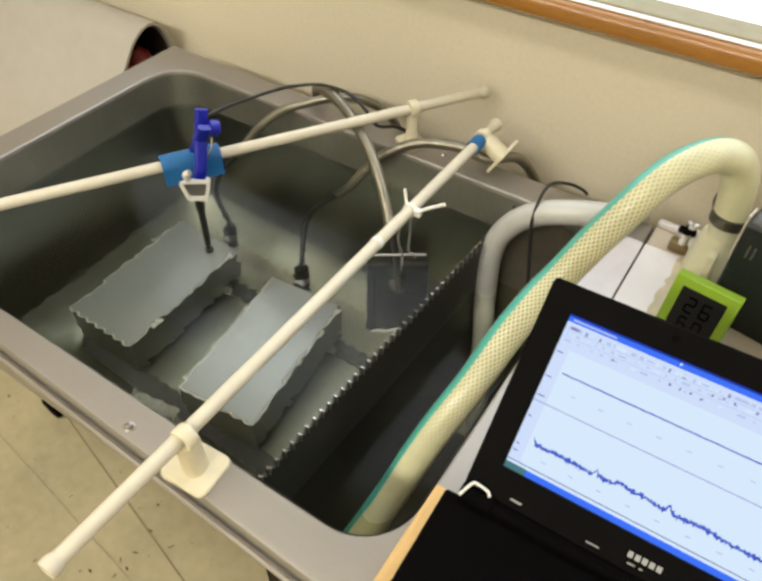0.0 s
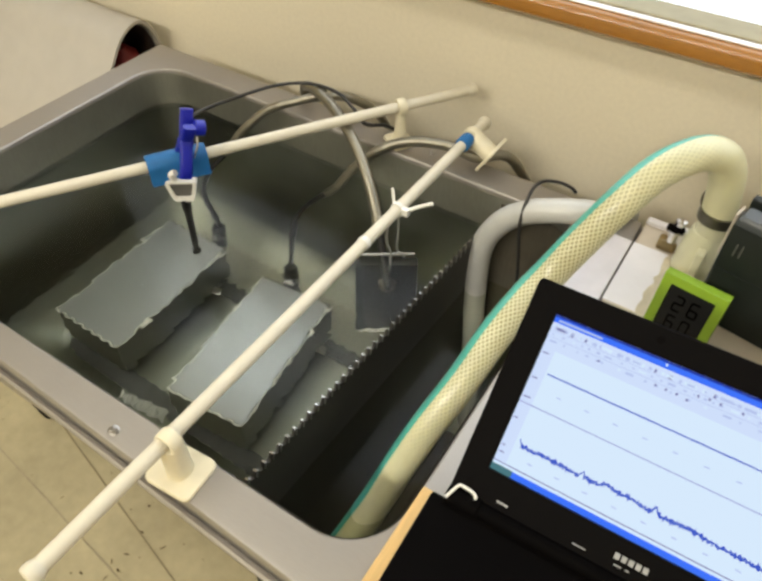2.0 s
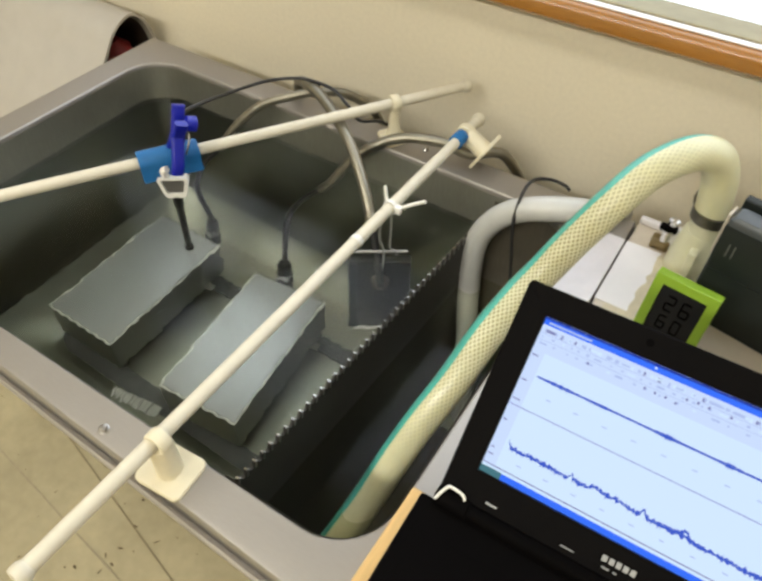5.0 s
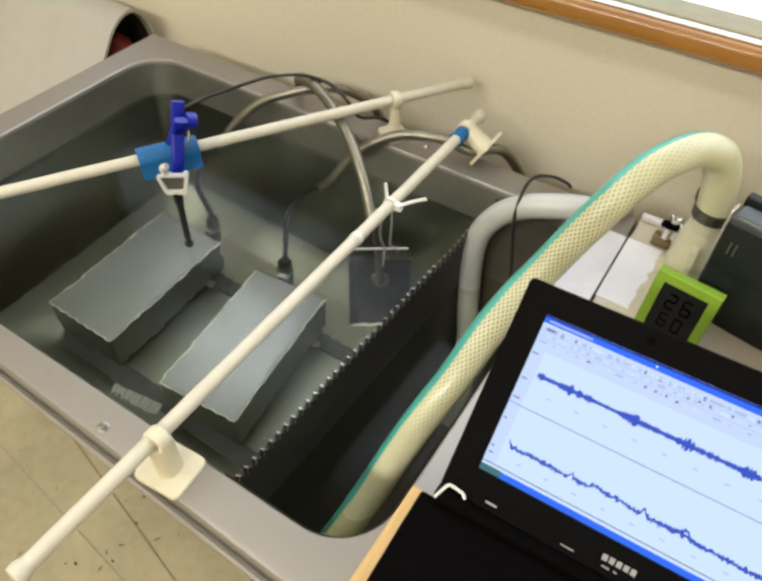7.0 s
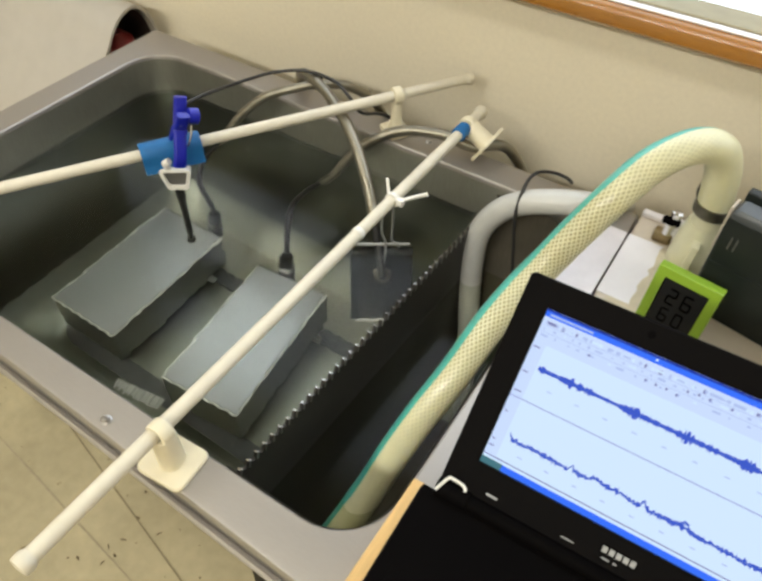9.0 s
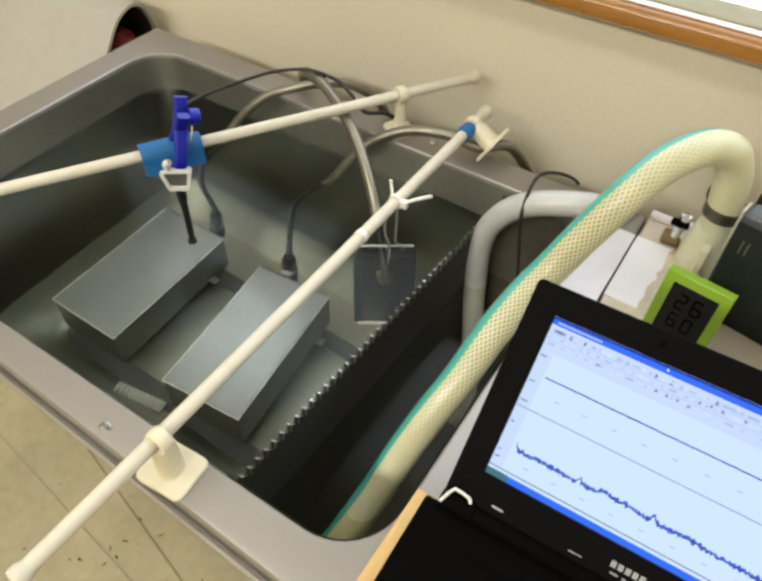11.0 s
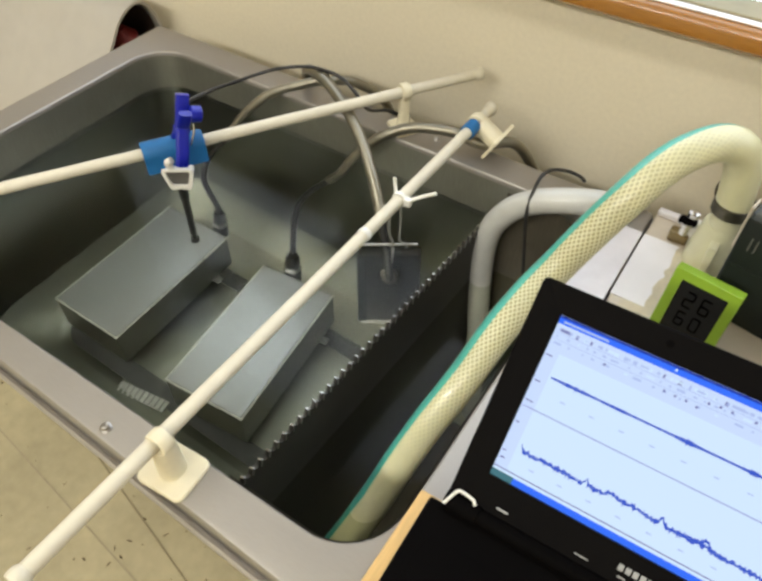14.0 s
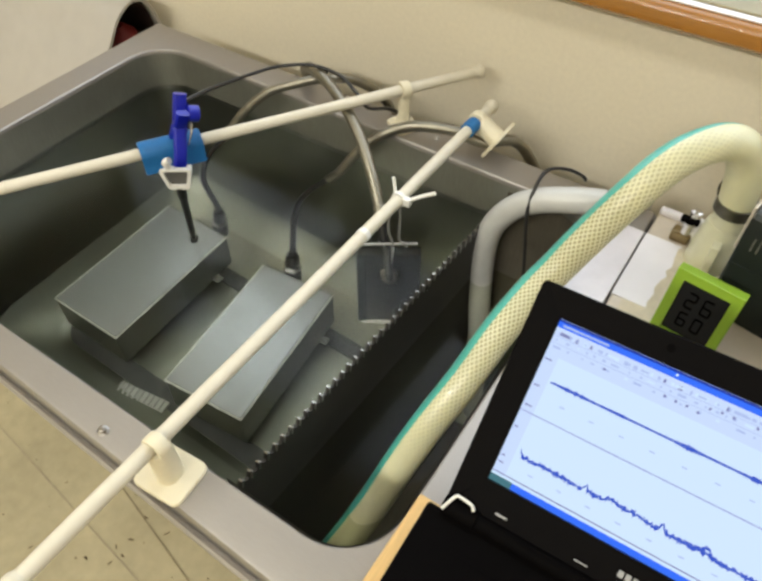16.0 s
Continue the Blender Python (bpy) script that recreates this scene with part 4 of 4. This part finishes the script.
part("lid", loft(bez + inner_b, True, False, LM), BEZEL, lap, "black lid with a wide bezel", 35)
scr = part("screen", box(0, SW, 0, SH, -.003, 0, 0, LM), SCR_WHITE, lap, "glowing screen")


def flat(name, x0, x1, y0, y1, material, z=.0003, parent=None):
    return part(name, box(x0, x1, y0, y1, z - .0002, z, 0, LM), material, parent or scr)


flat("title_bar", 0, SW, .1315, SH, SCR_BLUE)
flat("title_edge", 0, SW, .1360, SH, SCR_DEEP, .0005)
flat("toolbar", 0, SW, .1095, .1315, SCR_TOOL)
flat("task_bar", .012, SW, 0, .0052, SCR_BLUE)
flat("start_button", 0, .018, 0, .0056, SCR_TEAL, .0005)
flat("side_strip", 0, .0105, .008, .1095, SCR_TOOL, .0003)
flat("divider", .0, SW, .0610, .0618, SCR_LINE, .0004)
flat("divider", 0, SW, .0078, .0087, SCR_GREY, .0004)
rng = random.Random(11)
x = .004
while x < SW - .01:
    w = rng.choice((.0016, .0022, .003, .009))
    flat("tool_icon", x, x + w, .1255 + rng.uniform(-.0006, .0006), .1283, rng.choice((SCR_PALE, SCR_WHITE, SCR_WHITE, SCR_GREY)), .0005)
    x += w + rng.uniform(.002, .006)
for x, y in ((.043, .1155), (.0895, .1335), (.088, .1160), (.096, .1158), (.104, .1160), (.112, .1150), (.118, .121), (.126, .122), (.134, .122), (.150, .122)):
    flat("tool_icon", x, x + .0017, y, y + .0019, SCR_GREY if y < .13 else SCR_WHITE, .0007)
for row, y in enumerate((.0755, .0165)):
    for i in range(9):
        flat("axis_label", .026 + i * .0232, .030 + i * .0232, y, y + .0009, SCR_PALE, .0005)
for y in (.066, .073, .083, .098, .105, .016, .022, .036, .047, .055):
    flat("scale_label", .0015, rng.uniform(.004, .0075), y, y + .0011, SCR_GREY if rng.random() < .3 else SCR_TOOL, .0005)
for y, step in ((.1272, .0062), (.1220, .0052), (.1165, .0075)):
    x = .003
    while x < SW - .012:
        w = rng.choice((.0014, .0018, .0026, .006))
        flat("tool_icon", x, x + w, y - .0009, y + rng.uniform(.0003, .0009), rng.choice((SCR_PALE, SCR_PALE, SCR_PALE, SCR_WHITE)), .0006)
        x += w + step * rng.uniform(.5, 1.7)
flat("toolbar_edge", 0, SW, .1244, .1248, SCR_PALE, .0005)
flat("toolbar_edge", 0, SW, .1190, .1194, SCR_PALE, .0005)
flat("menu_text", .004, .040, .1330, .1345, SCR_PALE, .0007)


def trace(name, centre, thick, x0, x1, z, seed, dx=.0007):
    """A drawn signal: a thin ragged ribbon along the screen."""
    r = random.Random(seed)
    bm = bmesh.new()
    prev = None
    x = x0
    while x <= x1:
        c = centre(x, r)
        t = thick(x, r)
        pair = (bm.verts.new((x, c - t, z)), bm.verts.new((x, c + t, z)))
        if prev:
            bm.faces.new((prev[0], pair[0], pair[1], prev[1]))
        prev = pair
        x += dx
    bm.transform(LM)
    return part(name, bm, SCR_TRACE, scr)


def bumps(x, *peaks):
    return sum(a * math.exp(-((x - c) / w) ** 2) for c, a, w in peaks)


trace("upper_trace", lambda x, r: .0902 + r.uniform(-.00025, .00025), lambda x, r: .00045 + r.uniform(0, .0002), .0125, SW - .002, .0007, 1)
low_c = lambda x, r: .0278 + .0045 * math.exp(-((x - .0135) / .0018) ** 2) + bumps(x, (.0676, .0042, .0013), (.088, .003, .006), (.125, .0044, .002), (.105, .0018, .01), (.15, .0014, .012)) - .002 * max(0, x - .1) / .1 + r.uniform(-.0010, .0010)
trace("lower_trace", low_c, lambda x, r: .0007 + abs(r.gauss(0, .0009)), .0135, SW - .002, .0007, 2, .0009)
strong = trace("strong_burst", lambda x, r: .0902, lambda x, r: .0009 + abs(r.gauss(0, .0005)) + r.choice((.15, .4, .8, 1.2)) * bumps(x, (.016, .0016, .003), (.040, .0030, .006), (.052, .0018, .006), (.090, .0038, .006), (.104, .0018, .005), (.132, .0034, .007), (.150, .0018, .008), (.176, .0034, .006), (.21, .003, .008)), .0125, SW - .002, .0009, 3, .0009)
weak = trace("weak_burst", lambda x, r: .0902, lambda x, r: .0006 + abs(r.gauss(0, .0002)) + r.choice((.2, .6, 1.3)) * bumps(x, (.032, .0012, .008), (.065, .0008, .006), (.118, .0012, .008), (.165, .001, .008)), .0125, SW - .002, .0008, 4)
hump = trace("signal_hump", lambda x, r: .0262 + bumps(x, (.156, .0062, .0045), (.022, .0035, .006), (.138, .0022, .008)) - .0005 * (x - .02) / .2 + r.uniform(-.0006, .0006), lambda x, r: .0007 + abs(r.gauss(0, .0005)), .1405, .1745, .0008, 6, .0006)

# marks on the bezel: plain bars where the maker's letters stand
for i, (x0, x1) in enumerate(((.112, .116), (.1175, .1215), (.123, .127), (.1285, .1325), (.134, .138))):
    part("maker_mark", box(x0, x1, -.0175, -.0125, .0018, .0028, .0003, LM), GREY_LINE, lap)
part("bezel_led", box(.114, .120, -.0225, -.0212, .0018, .0028, .0002, LM), GREY_LINE, lap)
part("bezel_led", box(.123, .126, -.0225, -.0212, .0018, .0028, .0002, LM), GREY_LINE, lap)
part("latch_mark", box(.081, .092, -.0232, -.0221, .0015, .0028, .0004, LM), GREY_LINE, lap)
part("hinge_mark", box(.016, .026, -.0226, -.0208, .0015, .003, .0004, LM), GREY_LINE, lap)
part("camera_lens", lathe([(.003, .001), (.003, .003), (.002, .0032)], LM @ Matrix.Translation((.079, .1505, 0)), 16), BLACK, lap)
BZ1 = R + .061
BM = Matrix.Translation((LP.x, LP.y, 0)) @ Matrix.Rotation(LYAW, 4, "Z")
part("base", box(LX0 - .012, LX1 + .004, -.262, -.030, R + .031, BZ1, .003, BM), BLACK, lap, "black keyboard base")
part("palm_rest", box(LX0 + .002, LX1 - .01, -.255, -.060, BZ1 - .0004, BZ1 + .001, .0004, BM), BLACK, lap)
part("hinge_bar", rod(BM @ Vector((LX0 + .030, -.027, BZ1 + .001)), BM @ Vector((LX1 - .030, -.027, BZ1 + .001)), .0075, 16), BLACK, lap, "", 40)
hm = BM @ Matrix.Translation((LX0 + .008, -.027, BZ1 + .001))
part("hinge", rod(hm @ Vector((-.008, 0, 0)), hm @ Vector((.022, 0, 0)), .009, 18, .001), BLACK, lap, "", 40)
part("hinge_cover", sweep([hm @ Vector((-.0065, -.0075, .0062)), hm @ Vector((-.001, .0045, .0112)), hm @ Vector((.003, .0062, .0116)), hm @ Vector((.013, .0052, .0110)), hm @ Vector((.0165, .002, .0096))], .0014, 8, 5), WHITE_P, lap, "pale hinge cover", 60)

# ---- white hooded thing behind the tank ----
hood = thing("white_hood", (-.6, 0, 0), "white arched sheet cover, dark inside its open end", "cover")
HP = [(-.30, .0), (-.22, .30), (-.12, .58), (-.035, .71), (.008, .765), (.035, .803), (.062, .822), (.090, .826), (.116, .806), (.136, .760), (.150, .68), (.156, .40), (.158, 0)]
line = smooth_line([(0, a, b) for a, b in HP], 5)
inner_line = [Vector((0, p.y * .94 + .004, p.z - .006 if p.z > .3 else p.z)) for p in line]


def shell():
    loop = line + inner_line[::-1]
    return loft([[(x + .10 * (p.z - .8), p.y, p.z) for p in loop] for x in (-.150, -.156, -1.8)], True, True)


part("cover", shell(), SHEETING, hood, "", 50)
part("castor", lathe([(.010, -.012), (.024, -.010), (.026, 0), (.024, .010), (.010, .012)], Matrix.Translation((-.235, -.385, .026)) @ Matrix.Rotation(radians(90), 4, "X"), 22), BLACK, hood, "black castor wheel", 40)
part("castor_fork", box(-.252, -.218, -.40, -.30, .040, .062, .004), BLACK, hood)
# near-black inner sheet added; the opening's shade is put into its colour
part("inner_shade", loft([[(x + .10 * (p.z - .8), p.y * .93 + .005, p.z - .012) for p in line] for x in (-.165, -.60)], False, True), INSIDE, hood, "near-black inner sheet, the opening's shade in its colour", 50)
part("bundle", lathe([(.010, 0), (.028, .01), (.030, .10), (.012, .12)], Matrix.Translation((-.215, .100, .640)) @ Matrix.Rotation(radians(10), 4, "X"), 18), RED, hood, "dull red bundle inside", 40)


# ---- what moves ----
def motions():
    # the lower layer slides against the upper: in step the ripples add up, half a wave apart they die away
    calm = [(0, 0.0), (.5, .02), (1, .04), (1.5, .08), (2, .12), (2.5, .17), (3, .21), (3.5, .25), (4, .27), (5, .30), (6, .31), (7, .32), (8, .32), (9, .34), (10, .38), (11, .47), (11.8, .5), (12.5, .5), (13, .495), (14, .485), (15, .475), (16, .475)]
    walk(ripple_layer, [(t, pose(c * LAMBDA - .0014, .001, 0)) for t, c in calm])
    walk(water, [(t / 2, pose(0, .0035 * math.sin(t * 1.9), 0)) for t in range(0, 33)])
    n = e3
    show, hide = Vector((0, 0, 0)), -n * .002

    def key(ob, spans):
        rows = []
        for t, on in spans:
            v = show if on else hide
            rows.append((t, pose(*v)))
        walk(ob, rows)
    key(strong, ((0, 0), (5.0, 0), (5.2, 1), (9.6, 1), (9.9, 0), (16, 0)))
    key(weak, ((0, 0), (2.6, 0), (2.9, 1), (3.2, 1), (9.4, 1), (10.2, 0), (13.2, 0), (13.5, 1), (16, 1)))
    key(hump, ((0, 0), (2.3, 0), (2.6, 1), (9.5, 1), (10.0, 0), (13.0, 0), (13.3, 1), (16, 1)))


motions()
